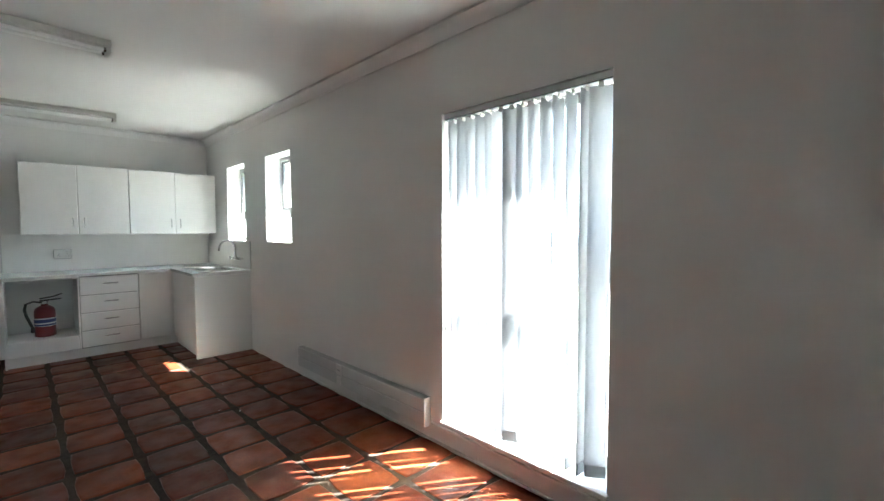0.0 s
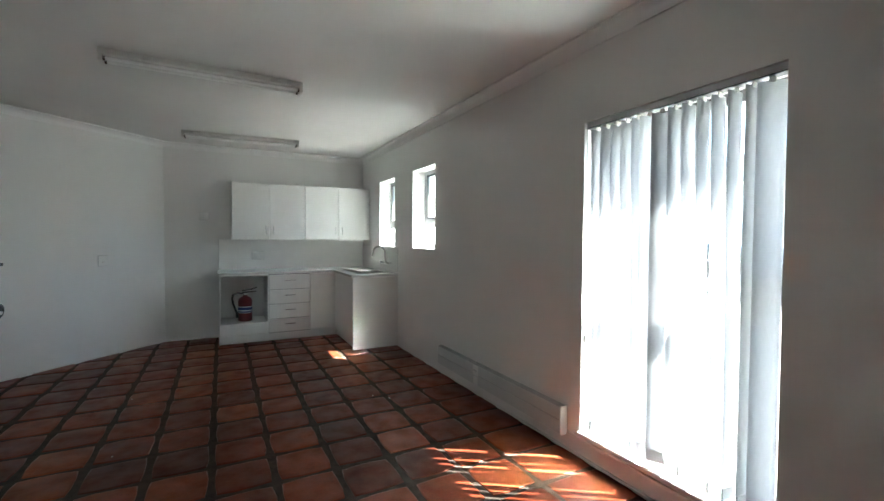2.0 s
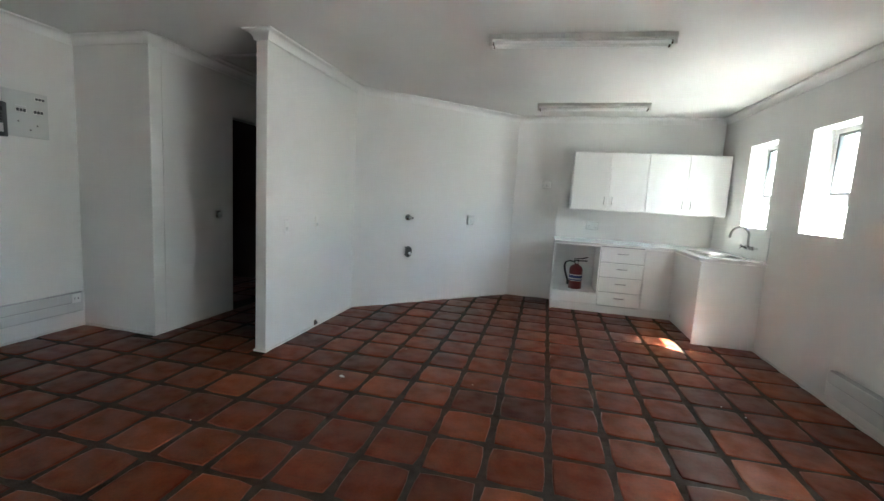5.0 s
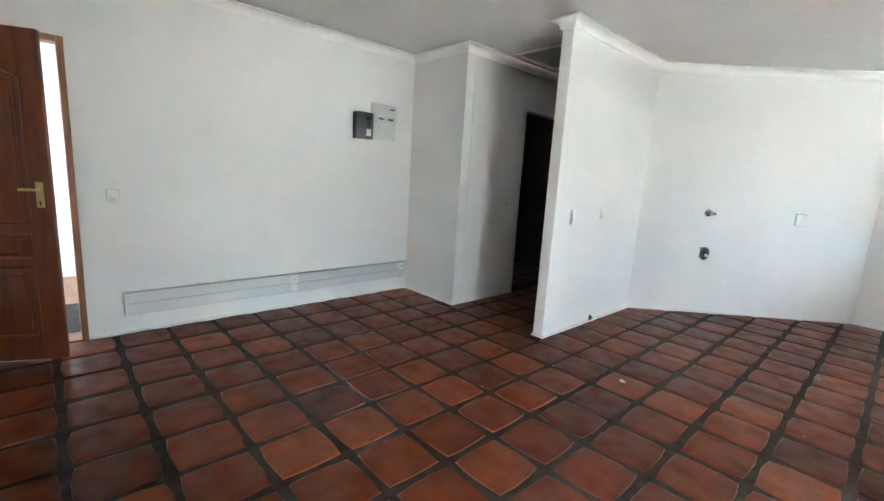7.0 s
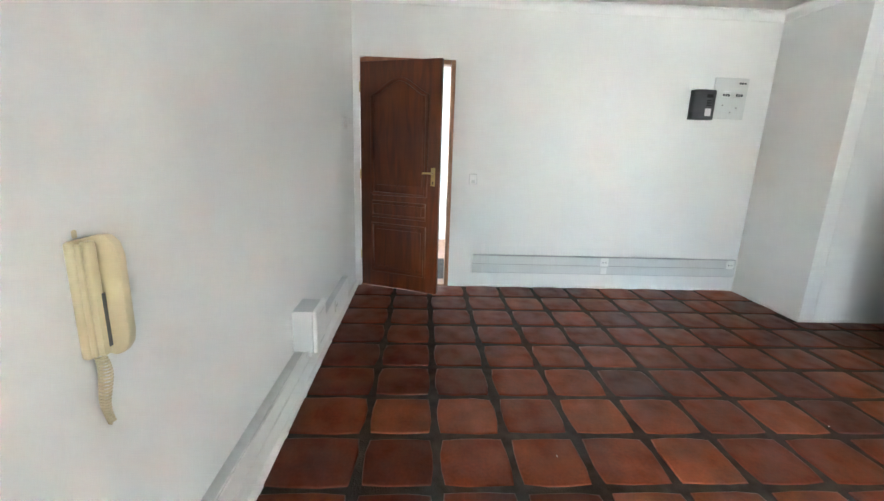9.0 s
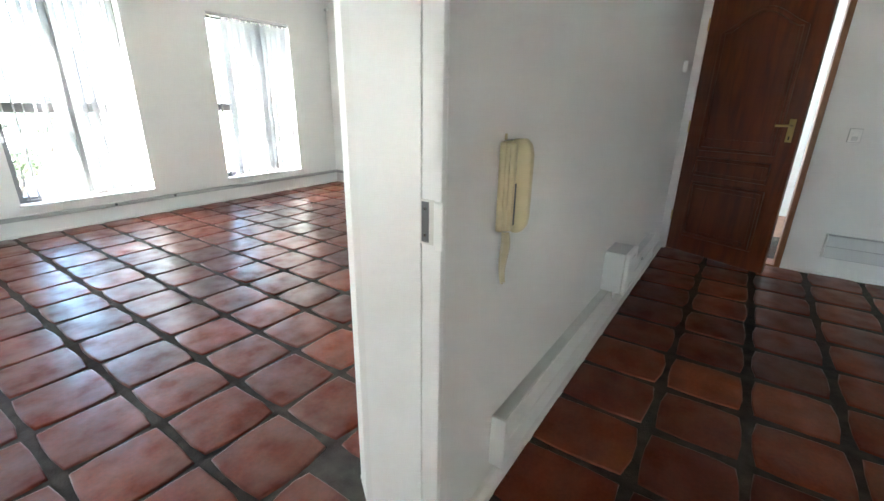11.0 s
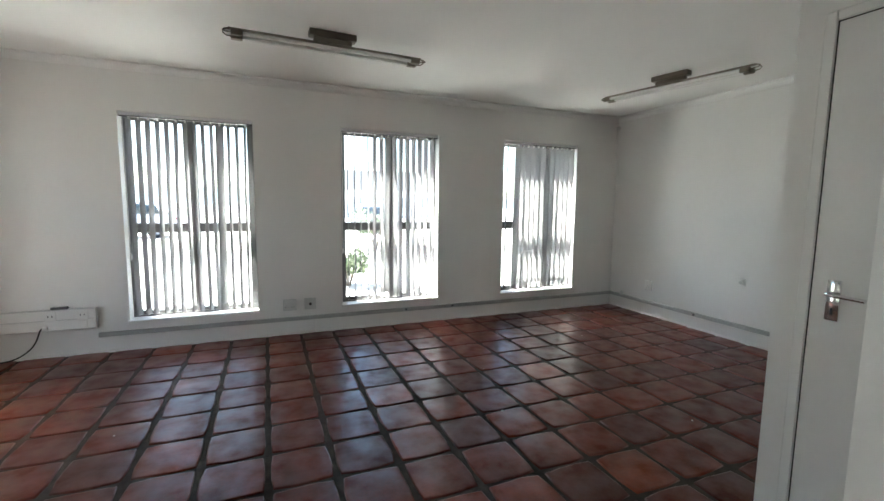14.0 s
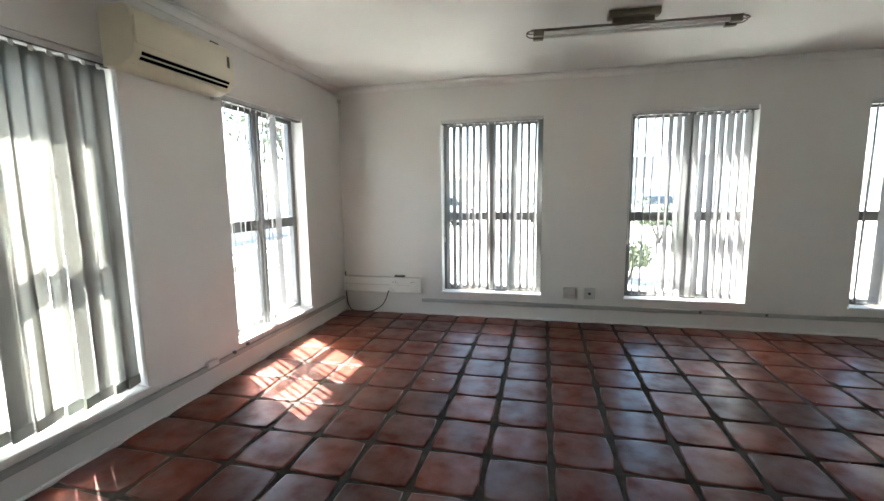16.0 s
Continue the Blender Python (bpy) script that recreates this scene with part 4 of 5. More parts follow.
for lo, hi in (((-6.47, 0.366, 0), (-6.39, 0.40, 2.054)), ((-6.47, 1.165, 0), (-6.345, 1.204, 2.054)), ((-6.47, 0.401, 2.015), (-6.345, 1.164, 2.054))):
    part("door_frame", box(lo, hi, 0.005, 2), FRAME_WOOD, fr)
part("threshold", box((-6.54, 0.366, -0.03), (-6.35, 1.204, 0.004), 0.004, 1), FRAME_WOOD, fr)
dl = thing("front_door", "dark red-brown panelled wooden door standing ajar", "door", (-6.365, 0.385, 0.008), 66.5)
W, H = 0.765, 2.0
part("leaf", box((0, -0.032, 0), (W, 0.008, H), 0.004, 2), DOOR_WOOD, dl)


def arch(x0, x1, z0, z1, rise):
    """A panel outline with an arched shoulder top."""
    pts = [(x0, z0), (x1, z0), (x1, z1)]
    for i in range(1, 14):
        u = i / 14
        x = x1 + (x0 - x1) * u
        e = 0.5 - 0.5 * math.cos(math.tau * u)
        pts.append((x, z1 + rise * e ** 0.8))
    pts.append((x0, z1))
    return pts


for side, y in ((-1, -0.032), (1, 0.008)):
    for poly in (arch(0.12, W - 0.12, 0.88, 1.72, 0.13), [(0.12, 0.68), (W - 0.12, 0.68), (W - 0.12, 0.80), (0.12, 0.80)], [(0.12, 0.16), (W - 0.12, 0.16), (W - 0.12, 0.60), (0.12, 0.60)]):
        n = len(poly)
        loop = [Vector((x, y + side * 0.004, z)) for x, z in poly] + [Vector((poly[0][0], y + side * 0.003, poly[0][1]))]
        part("panel_moulding", tube(loop, 0.018, 8), DOOR_WOOD, dl)
        cx, cz = sum(p[0] for p in poly) / n, sum(p[1] for p in poly) / n
        inner = [(cx + (x - cx) * 0.86, cz + (z - cz) * (0.9 if n > 4 else 0.8)) for x, z in poly]
        part("panel", prism(inner, min(y, y + side * 0.011), max(y, y + side * 0.011), "y", 0.004), DOOR_WOOD, dl)
    pl = part("lock_plate", box((W - 0.075, min(y, y + side * 0.006), 0.975), (W - 0.035, max(y, y + side * 0.006), 1.13), 0.004, 2), BRASS, dl, "worn brass lock plate")
    part("lever", tube([(W - 0.055, y, 1.085), (W - 0.055, y + side * 0.05, 1.085), (W - 0.08, y + side * 0.055, 1.085), (W - 0.135, y + side * 0.05, 1.083)], 0.0085, 10), BRASS, pl)
    part("keyhole", box((W - 0.059, min(y + side * 0.006, y + side * 0.0075), 0.99), (W - 0.051, max(y + side * 0.006, y + side * 0.0075), 1.015)), BLACK, pl)
for z in (0.25, 1.0, 1.75):
    part("hinge", tube([(-0.004, -0.03, z), (-0.004, -0.03, z + 0.09)], 0.007, 8), BRASS, dl)

# intercom handset with coiled cord
ic = thing("intercom_handset", "yellowed cream wall intercom handset with coiled cord", "intercom", (-3.115, YM1, 0.9), 180)
part("base", box((-0.03, -0.02, 0.0), (0.03, -0.0005, 0.228), 0.008, 3), CREAM, ic)
part("side_rail", box((-0.0295, -0.031, 0.006), (-0.02, -0.0202, 0.224), 0.004, 2), CREAM, ic)
part("cradle", box((-0.0192, -0.037, 0.004), (0.006, -0.0202, 0.226), 0.006, 3), CREAM, ic)
part("cradle_step", box((-0.0192, -0.0385, 0.006), (-0.004, -0.0371, 0.118), 0.001, 1), CREAM, ic)
part("grip_recess", box((-0.003, -0.0383, 0.018), (0.0062, -0.0369, 0.125), 0.0005, 1), DARK, ic)
hs = [(-0.006, 0.012), (0.0, 0.0), (0.018, -0.006), (0.034, 0.0), (0.046, 0.018), (0.05, 0.04), (0.05, 0.195), (0.044, 0.22), (0.03, 0.234), (0.0, 0.232), (-0.006, 0.222)]
part("handset", prism([(-0.02 - d, z) for d, z in hs], 0.0075, 0.031, "x", 0.005), CREAM, ic)
coil = []
for i in range(230):
    sway = 0.006 * math.sin(i * 0.03)
    r = 0.0085 + 0.0025 * math.sin(i * 0.022)
    coil.append((-0.012 + sway + r * math.cos(i * 0.62), -0.024 + r * math.sin(i * 0.62), 0.002 - i * 0.00063))
part("coiled_cord", tube(coil, 0.0022, 6), CREAM, ic)
part("wall_hook", box((-0.004, -0.006, 0.2285), (0.006, -0.0005, 0.244), 0.002, 1), CREAM, ic)
# frame of the opening between the rooms
fj = thing("door_2", "white painted door frame with a steel strike plate", "door frame", kind="structure")
for x0, x1 in ((JW + 0.0005, JW + 0.018), (JE - 0.018, JE - 0.0005)):
    part("door_frame", box((x0, 0.262, 0.0), (x1, YM1 + 0.004, 2.068), 0.004, 2), TRIM, fj)
    part("door_stop", box((x0, 0.06, 0.0), (x0 + 0.006 if x0 < -2 else x1, 0.25, 2.068), 0.002, 1), TRIM, fj)
part("door_frame", box((JW + 0.019, 0.268, 2.052), (JE - 0.019, YM1 + 0.004, 2.0685), 0.004, 2), TRIM, fj)
sx = JW + 0.018
sp = part("strike_plate", box((sx, 0.258, 0.925), (sx + 0.002, 0.296, 1.023), 0.002, 1), LAMP_METAL, fj, "scratched enamelled strike plate")
part("strike_hole", box((sx + 0.0021, 0.263, 0.93), (sx + 0.0028, 0.282, 1.018)), DARK, sp)
for z in (0.945, 1.003):
    part("strike_screw", lathe([(0.0035, 0.0), (0.0035, 0.002)], 8, (sx + 0.0028, 0.2725, z), "x"), DULL_CHROME, sp)
part("strike_lip", box((sx, 0.2965, 0.918), (sx + 0.008, YM1 + 0.014, 1.022), 0.003, 1), TRIM, fj)

# ---- office ----


def rail_lamp(label, at, rz):
    """Twin open tubes on a thin rail with wire loops at the ends, hung from a ceiling plate, switched off."""
    b = thing("tube_lamp", label, "ceiling lamp", at, rz, group="office ceiling lamps")
    drop = CB - at[2]
    part("ceiling_plate", prism([(-0.16, -0.04), (0.16, -0.04), (0.16, 0.04), (-0.16, 0.04)], drop - 0.045, drop - 0.0005, "z", 0.006), LAMP_BROWN, b, "brown metal ceiling plate")
    part("hanger", box((-0.13, -0.02, 0.02), (0.13, 0.02, drop - 0.044), 0.004, 1), LAMP_BROWN, b)
    part("rail", box((-0.655, -0.012, 0.008), (0.655, 0.012, 0.021), 0.003, 1), LAMP_BROWN, b)
    for s in (-1, 1):
        t = part("tube", tube([(-0.575, s * 0.04, -0.02), (0.575, s * 0.04, -0.02)], 0.013, 12), TUBE, b, "unlit white glass tube")
        for e in (-1, 1):
            part("tube_holder", box((e * 0.6 - 0.04, s * 0.04 - 0.017, -0.038), (e * 0.6 + 0.03, s * 0.04 + 0.017, -0.003), 0.005, 2), LAMP_BROWN, t, "brown tube holder")
            lp = [(e * 0.63, s * 0.04, -0.02), (e * 0.665, s * 0.036, -0.018), (e * 0.685, s * 0.02, -0.008), (e * 0.675, s * 0.006, 0.008), (e * 0.65, 0, 0.015)]
            part("wire_loop", tube(lp, 0.0042, 8), LAMP_BROWN, t)
    return b


rail_lamp("bronze rail ceiling lamp with two unlit tubes", (-2.815, -3.0, 2.425), 183)
rail_lamp("bronze rail ceiling lamp with two unlit tubes near the blank wall", (-5.7, -2.72, 2.425), 102.5)

# air conditioner
ac = thing("air_conditioner", "cream wall air conditioner with dark louvre slots above the windows", "air conditioner")
y0, y1 = -2.45, -1.70
prof = [(0.0, 2.03), (-0.09, 2.025), (-0.165, 2.05), (-0.2, 2.085), (-0.208, 2.13), (-0.205, 2.27), (-0.19, 2.315), (-0.16, 2.335), (0.0, 2.335)]
part("casing", prism([(x - 0.001, z) for x, z in prof], y0, y1, "y", 0.006), AC_CREAM, ac)
part("front_panel", box((-0.216, y0 + 0.015, 2.135), (-0.2075, y1 - 0.015, 2.275), 0.004, 2), AC_CREAM, ac)
for quad in (((-0.2065, 2.104), (-0.202, 2.0855), (-0.194, 2.088), (-0.198, 2.106)), ((-0.1965, 2.0785), (-0.182, 2.064), (-0.176, 2.069), (-0.19, 2.084))):
    part("louvre_slot", prism(list(quad), y0 + 0.05, y1 - 0.05, "y"), VOID, ac, "dark louvre slot")
part("louvre", prism([(-0.189, 2.05), (-0.172, 2.036), (-0.174, 2.033), (-0.191, 2.047)], y0 + 0.05, y1 - 0.05, "y"), AC_CREAM, ac)
part("badge", box((-0.2175, y0 + 0.05, 2.19), (-0.2162, y0 + 0.075, 2.26), 0.001, 1), DARK, ac, "grey badge strip")
part("screw_cover", box((-0.175, y1 - 0.05, 2.04), (-0.16, y1 - 0.03, 2.046), 0.001, 1), AC_CREAM, ac)
part("pipe_duct", box((-0.045, y0 - 0.05, 2.01), (-0.0005, y0 + 0.01, 2.07), 0.006, 1), TRUNK, ac)
for k in range(3):
    part("top_clip", box((-0.12 + k * 0.03, y0 + 0.02, 2.3355), (-0.105 + k * 0.03, y0 + 0.09, 2.365), 0.004, 1), DARK, ac)

# trunking of the office: square runs and a low conduit with clips
t = trunking("white double trunking with sockets in the office corner", (-0.012, -4.40, 0.235), 180, 0.93, 0.18, 0.05, outlets=((0.62, "single"), (0.84, "double")), mat=PLASTIC)
rt = thing("remote_control", "grey remote control lying on the trunking", "remote control", (-0.69, -4.374, 0.4155), 0)
part("body", box((-0.06, -0.018, 0), (0.06, 0.018, 0.022), 0.007, 3), DARK, rt)
part("button_row", box((-0.03, -0.01, 0.0221), (0.03, 0.01, 0.0235), 0.001, 1), TRUNK, rt)
cb = thing("power_cable", "black power cable looping from trunking to the wall corner", "cable")
pts = [(-0.58, -4.35, 0.27), (-0.555, -4.345, 0.245), (-0.53, -4.345, 0.17), (-0.48, -4.33, 0.09), (-0.38, -4.30, 0.03), (-0.22, -4.31, 0.012), (-0.1, -4.34, 0.02), (-0.045, -4.36, 0.09), (-0.03, -4.365, 0.2), (-0.035, -4.36, 0.3), (-0.025, -4.37, 0.4), (-0.02, -4.385, 0.46)]
spline = []
for i in range(len(pts) - 1):
    p = [Vector(pts[max(0, min(len(pts) - 1, i + d))]) for d in (-1, 0, 1, 2)]
    for k in range(5):
        u = k / 5
        spline.append(0.5 * ((2 * p[1]) + (p[2] - p[0]) * u + (2 * p[0] - 5 * p[1] + 4 * p[2] - p[3]) * u * u + (3 * p[1] - p[0] - 3 * p[2] + p[3]) * u ** 3))
spline.append(Vector(pts[-1]))
part("cable", tube(spline, 0.006, 8), BLACK, cb)
part("plug", box((-0.61, -4.362, 0.25), (-0.57, -4.335, 0.285), 0.006, 2), PLASTIC, cb)
part("adapter", box((-0.05, -4.39, 0.24), (-0.015, -4.352, 0.275), 0.006, 2), BLACK, cb)


def conduit_run(label, lo, hi, clips, along):
    c = thing("conduit", label, "conduit", group="office conduits")
    part("cover", box(lo, hi, 0.004, 1), CONDUIT_AND_SHADE, c)
    for p in clips:
        q = box((p[0] - 0.012, p[1] - 0.012, p[2] - 0.012), (p[0] + 0.012, p[1] + 0.012, p[2] + 0.012), 0.004, 1)
        part("clip", q, DARK, c)
    return c


conduit_run("grey cable conduit along the window wall", (XB + 0.001, -4.399, 0.142), (-0.945, -4.372, 0.182), ((-3.78, -4.376, 0.165), (-4.35, -4.376, 0.165)), "x")
conduit_run("grey cable conduit along the office side wall", (XB + 0.0005, -4.371, 0.142), (XB + 0.028, -0.93, 0.182), ((XB + 0.024, -3.1, 0.16),), "y")
conduit_run("grey cable conduit under the sunlit windows", (-0.026, -4.345, 0.145), (-0.001, -0.01, 0.182), ((-0.024, -2.47, 0.185), (-0.024, -2.62, 0.2)), "y")
jn = thing("cable_joint", "white plastic cable joint on the conduit", "cable joint", (0, -2.25, 0.185), 90)
part("box", box((-0.05, 0.001, -0.02), (0.05, 0.036, 0.022), 0.006, 2), PLASTIC, jn)
tagged(part("conduit_drop", box((-2.8, -4.399, 0.0), (-2.785, -4.389, 0.141), 0.002, 1), PLASTIC), "white thin conduit dropping to the floor", "conduit")
socket("wall_socket", "white double socket plate between the windows", "socket", (-2.545, -4.40, 0.305), 180, 0.12, 0.11, 2, False, TRUNK)
sq = socket("data_point", "white square data point between the windows", "data point", (-2.745, -4.40, 0.305), 180, 0.105, 0.11, 0, False, TRUNK)
part("port", lathe([(0.014, -0.0205), (0.014, -0.0175), (0.001, -0.0174)], 14, axis="y"), BLACK, sq)
socket("wall_socket", "white wall socket on the blank office wall", "socket", (XB, -3.75, 0.375), 90, 0.1, 0.12, 1)
cg = thing("cable_gland", "white cable outlet stub on the blank wall", "cable outlet", (XB, -2.62, 0.61), 90)
part("plate", box((-0.035, -0.012, -0.035), (0.035, -0.0005, 0.035), 0.008, 2), PLASTIC, cg)
part("stub", tube([(0, -0.012, 0), (0.01, -0.05, 0.0)], 0.016, 12), TRUNK, cg)
jk = thing("cable_joint", "grey plastic joint at the conduit corner", "cable joint", (XB, -4.15, 0.2), 90)
part("box", box((-0.03, -0.045, -0.025), (0.03, -0.0285, 0.03), 0.006, 2), TRUNK, jk)
for x, y in ((-0.03, -4.37), (XB + 0.03, -4.37)):
    hk = thing("alarm_sensor", "small grey corner bracket below the ceiling", "bracket", (x, y, 2.36), 0)
    part("bracket", box((-0.018, -0.024, 0), (0.018, 0.024, 0.04), 0.006, 2), TRUNK, hk)
    part("wire", tube([(0, -0.01, 0.0), (0, -0.02, -0.04), (0, -0.026, -0.12)], 0.004, 6), TRUNK, hk)

# closet door
cd = thing("door_3", "white flush closet door, closed, with chrome lever", "door", kind="structure")
y0, y1 = YC + 0.13, YC + 0.762
part("leaf", box((XC - 0.035, y0, 0.008), (XC + 0.004, y1, 2.008), 0.002, 1), TRIM, cd)
for lo, hi in (((XC - 0.1, YC + 0.086, 0), (XC + 0.008, y0 - 0.006, 2.049)), ((XC - 0.1, y1 + 0.005, 0), (XC + 0.008, YC + 0.799, 2.049)), ((XC - 0.1, y0 - 0.0055, 2.014), (XC + 0.008, y1 + 0.0045, 2.049))):
    part("door_frame", box(lo, hi, 0.004, 1), TRIM, cd)
# Black strips painted in for the shade of the gap around the leaf.
part("door_gap_shade", box((XC - 0.037, y0 - 0.0055, 0.005), (XC, y0 - 0.0005, 2.0135)), BLACK, cd)
part("door_gap_shade", box((XC - 0.037, y0 - 0.0005, 2.0085), (XC, y1 + 0.0035, 2.0135)), BLACK, cd)
pl = part("lock_plate", box((XC + 0.0045, y0 + 0.05, 0.95), (XC + 0.012, y0 + 0.092, 1.098), 0.003, 2), CHROME, cd, "chrome lock plate")
part("lever", tube([(XC + 0.01, y0 + 0.071, 1.05), (XC + 0.05, y0 + 0.071, 1.05), (XC + 0.058, y0 + 0.086, 1.05), (XC + 0.056, y0 + 0.181, 1.046)], 0.008, 10), CHROME, pl)
part("keyhole", box((XC + 0.0121, y0 + 0.067, 0.972), (XC + 0.013, y0 + 0.075, 0.996)), BLACK, pl)

# crumbs of paint and plaster on the floors
chips = random.Random(5)
for k in range(26):
    x, y = (chips.uniform(-4.6, -0.6), chips.uniform(0.9, 5.4)) if k < 15 else (chips.uniform(-5.6, -0.4), chips.uniform(-3.9, -0.6))
    big = 0.022 if k == 0 else chips.uniform(0.003, 0.008)
    c = thing("paint_chip", "white flake of paint lying on the tiles", "debris", (x, y, 0.0035) if k else (-3.62, 3.86, 0.0035), chips.uniform(0, 180), group="paint flakes")
    part("flake", prism([(-big, -big * 0.5), (big * 0.8, -big * 0.6), (big, big * 0.4), (-big * 0.2, big * 0.6)], 0.0, 0.002 if k else 0.006, "z"), LABEL_WHITE, c)

# window boards
for a, c in SOUTH:
    tagged(part("window_sill", box((a - 0.01, -4.515, SZ[0] - 0.016), (c + 0.01, -4.375, SZ[0] + 0.006), 0.004, 2), TRIM), "white painted window board", "window sill", kind="structure")
for w_ in (EAST_A, EAST_B):
    tagged(part("window_sill", box((-0.022, w_[0] - 0.01, w_[2] - 0.016), (0.115, w_[1] + 0.01, w_[2] + 0.006), 0.004, 2), TRIM), "white painted window board", "window sill", kind="structure")
tagged(part("window_sill", box((EA - 0.02, WIN_A[0] - 0.01, WIN_A[2] - 0.016), (0.095, WIN_A[1] + 0.01, WIN_A[2] + 0.006), 0.004, 2), TRIM), "white painted window board", "window sill", kind="structure")

# ---- outside ----
setting("ground", box((-160, -260, -0.35), (240, 200, -0.15)), PAVING, "pale sunlit paved yard", "ground")
setting("terrace", box((-8.6, -0.6, -0.149), (-6.541, 3.2, -0.02), 0.01), material("terrace_tile", (0.3, 0.16, 0.1), 0.6, vary=0.3, scale=5, bump=0.2),
        "terracotta landing outside the front door", "terrace")
setting("wall_landing", add_wall(bmesh.new(), "y", -8.8, -8.6, -0.8, 3.4, -0.15, 2.6), PLASTER_OUT, "white plaster wall across the landing", "wall")


def car(label, at, rz, paint):
    """A parked hatchback: lofted body, glazed cabin, wheels, lamps and plates."""
    c = thing("car", label, "car", at, rz, group="parked cars")
    low = [(-2.05, 0.28), (-2.08, 0.62), (-1.95, 0.82), (-1.35, 0.92), (0.95, 0.95), (1.75, 0.82), (2.02, 0.66), (2.05, 0.3), (1.72, 0.22), (-1.75, 0.22)]
    part("body", prism(low, -0.83, 0.83, "y", 0.06), paint, c)
    cab = [(-1.75, 0.9), (-1.45, 1.32), (-1.0, 1.45), (0.15, 1.45), (0.55, 1.33), (1.1, 0.92)]
    part("cabin", prism(cab, -0.70, 0.70, "y", 0.05), paint, c)
    part("windscreen", prism([(0.52, 1.3), (0.6, 1.3), (1.1, 0.96), (1.03, 0.95)], -0.6, 0.6, "y", 0.004), CAR_GLASS, c)
    part("rear_window", prism([(-1.74, 0.96), (-1.68, 0.95), (-1.44, 1.3), (-1.5, 1.3)], -0.58, 0.58, "y", 0.004), CAR_GLASS, c)
    for s in (-1, 1):
        y0, y1 = sorted((s * 0.695, s * 0.712))
        part("side_window", prism([(-1.5, 0.96), (-1.3, 1.3), (-0.5, 1.38), (-0.42, 0.96)], y0, y1, "y", 0.003), CAR_GLASS, c)
        part("side_window", prism([(-0.36, 0.96), (-0.44, 1.38), (0.15, 1.38), (0.5, 1.28), (0.85, 0.96)], y0, y1, "y", 0.003), CAR_GLASS, c)
        part("mirror", box((0.72, min(s * 0.84, s * 0.98), 0.95), (0.86, max(s * 0.84, s * 0.98), 1.08), 0.03, 2), paint, c)
        part("headlight", box((1.86, min(s * 0.5, s * 0.78), 0.6), (2.02, max(s * 0.5, s * 0.78), 0.74), 0.03, 2), LABEL_WHITE, c)
        part("tail_light", box((-2.06, min(s * 0.6, s * 0.8), 0.62), (-1.96, max(s * 0.6, s * 0.8), 0.82), 0.02, 2), RED, c)
        for x in (-1.28, 1.3):
            w = part("wheel", lathe([(0.2, -0.09), (0.3, -0.1), (0.315, -0.06), (0.315, 0.06), (0.3, 0.1), (0.2, 0.09)], 24, (x, s * 0.77, 0.315), "y"), TYRE, c)
            part("rim", lathe([(0.05, -0.11), (0.18, -0.095), (0.2, -0.08), (0.2, 0.08), (0.18, 0.095), (0.05, 0.11)], 20, (x, s * 0.77, 0.315), "y"), STEEL, w)
    for e in (-1, 1):
        part("bumper", box((min(e * 1.98, e * 2.1), -0.78, 0.28), (max(e * 1.98, e * 2.1), 0.78, 0.48), 0.04, 2), paint, c)
    return c


C_WHITE = material("car_white", (0.7, 0.7, 0.7), 0.2)
C_BLUE = material("car_blue", (0.3, 0.35, 0.42), 0.2)
C_GREY = material("car_grey", (0.3, 0.31, 0.32), 0.2, 0.4)
car("white hatchback parked across the yard", (3.2, -20.5, -0.15), 12, C_WHITE)
car("blue hatchback parked across the yard", (-2.6, -21.5, -0.15), 95, C_BLUE)
car("grey hatchback parked across the yard", (-7.5, -22.5, -0.15), 88, C_GREY)
car("silver grey hatchback parked outside the tall window", (9.5, 4.6, -0.15), 82, C_GREY)
car("blue hatchback parked outside the tall window", (10.0, 8.0, -0.15), 86, C_BLUE)
car("white hatchback parked further off in the yard", (14.5, 9.8, -0.15), 80, C_WHITE)


def leaf_cloud(rng, blobs, n, size):
    """Many small bent leaves scattered through uneven clumps."""
    bm = bmesh.new()
    for _ in range(n):
        c, r = rng.choice(blobs)
        while True:
            d = Vector((rng.uniform(-1, 1), rng.uniform(-1, 1), rng.uniform(-1, 1)))
            if 0.1 < d.length < 1:
                break
        p = Vector(c) + Vector((d.x * r, d.y * r, d.z * r * 0.75))
        m = Matrix.Translation(p) @ Euler((rng.uniform(0, 6.3), rng.uniform(0, 6.3), rng.uniform(0, 6.3))).to_matrix().to_4x4()
        s = size * rng.uniform(0.6, 1.3)
        q = [bm.verts.new(m @ Vector(v)) for v in ((-s, 0, 0), (0, -s * 0.42, s * 0.12), (s, 0, 0), (0, s * 0.42, s * 0.12))]
        bm.faces.new((q[0], q[1], q[2]))
        bm.faces.new((q[0], q[2], q[3]))
    return bm


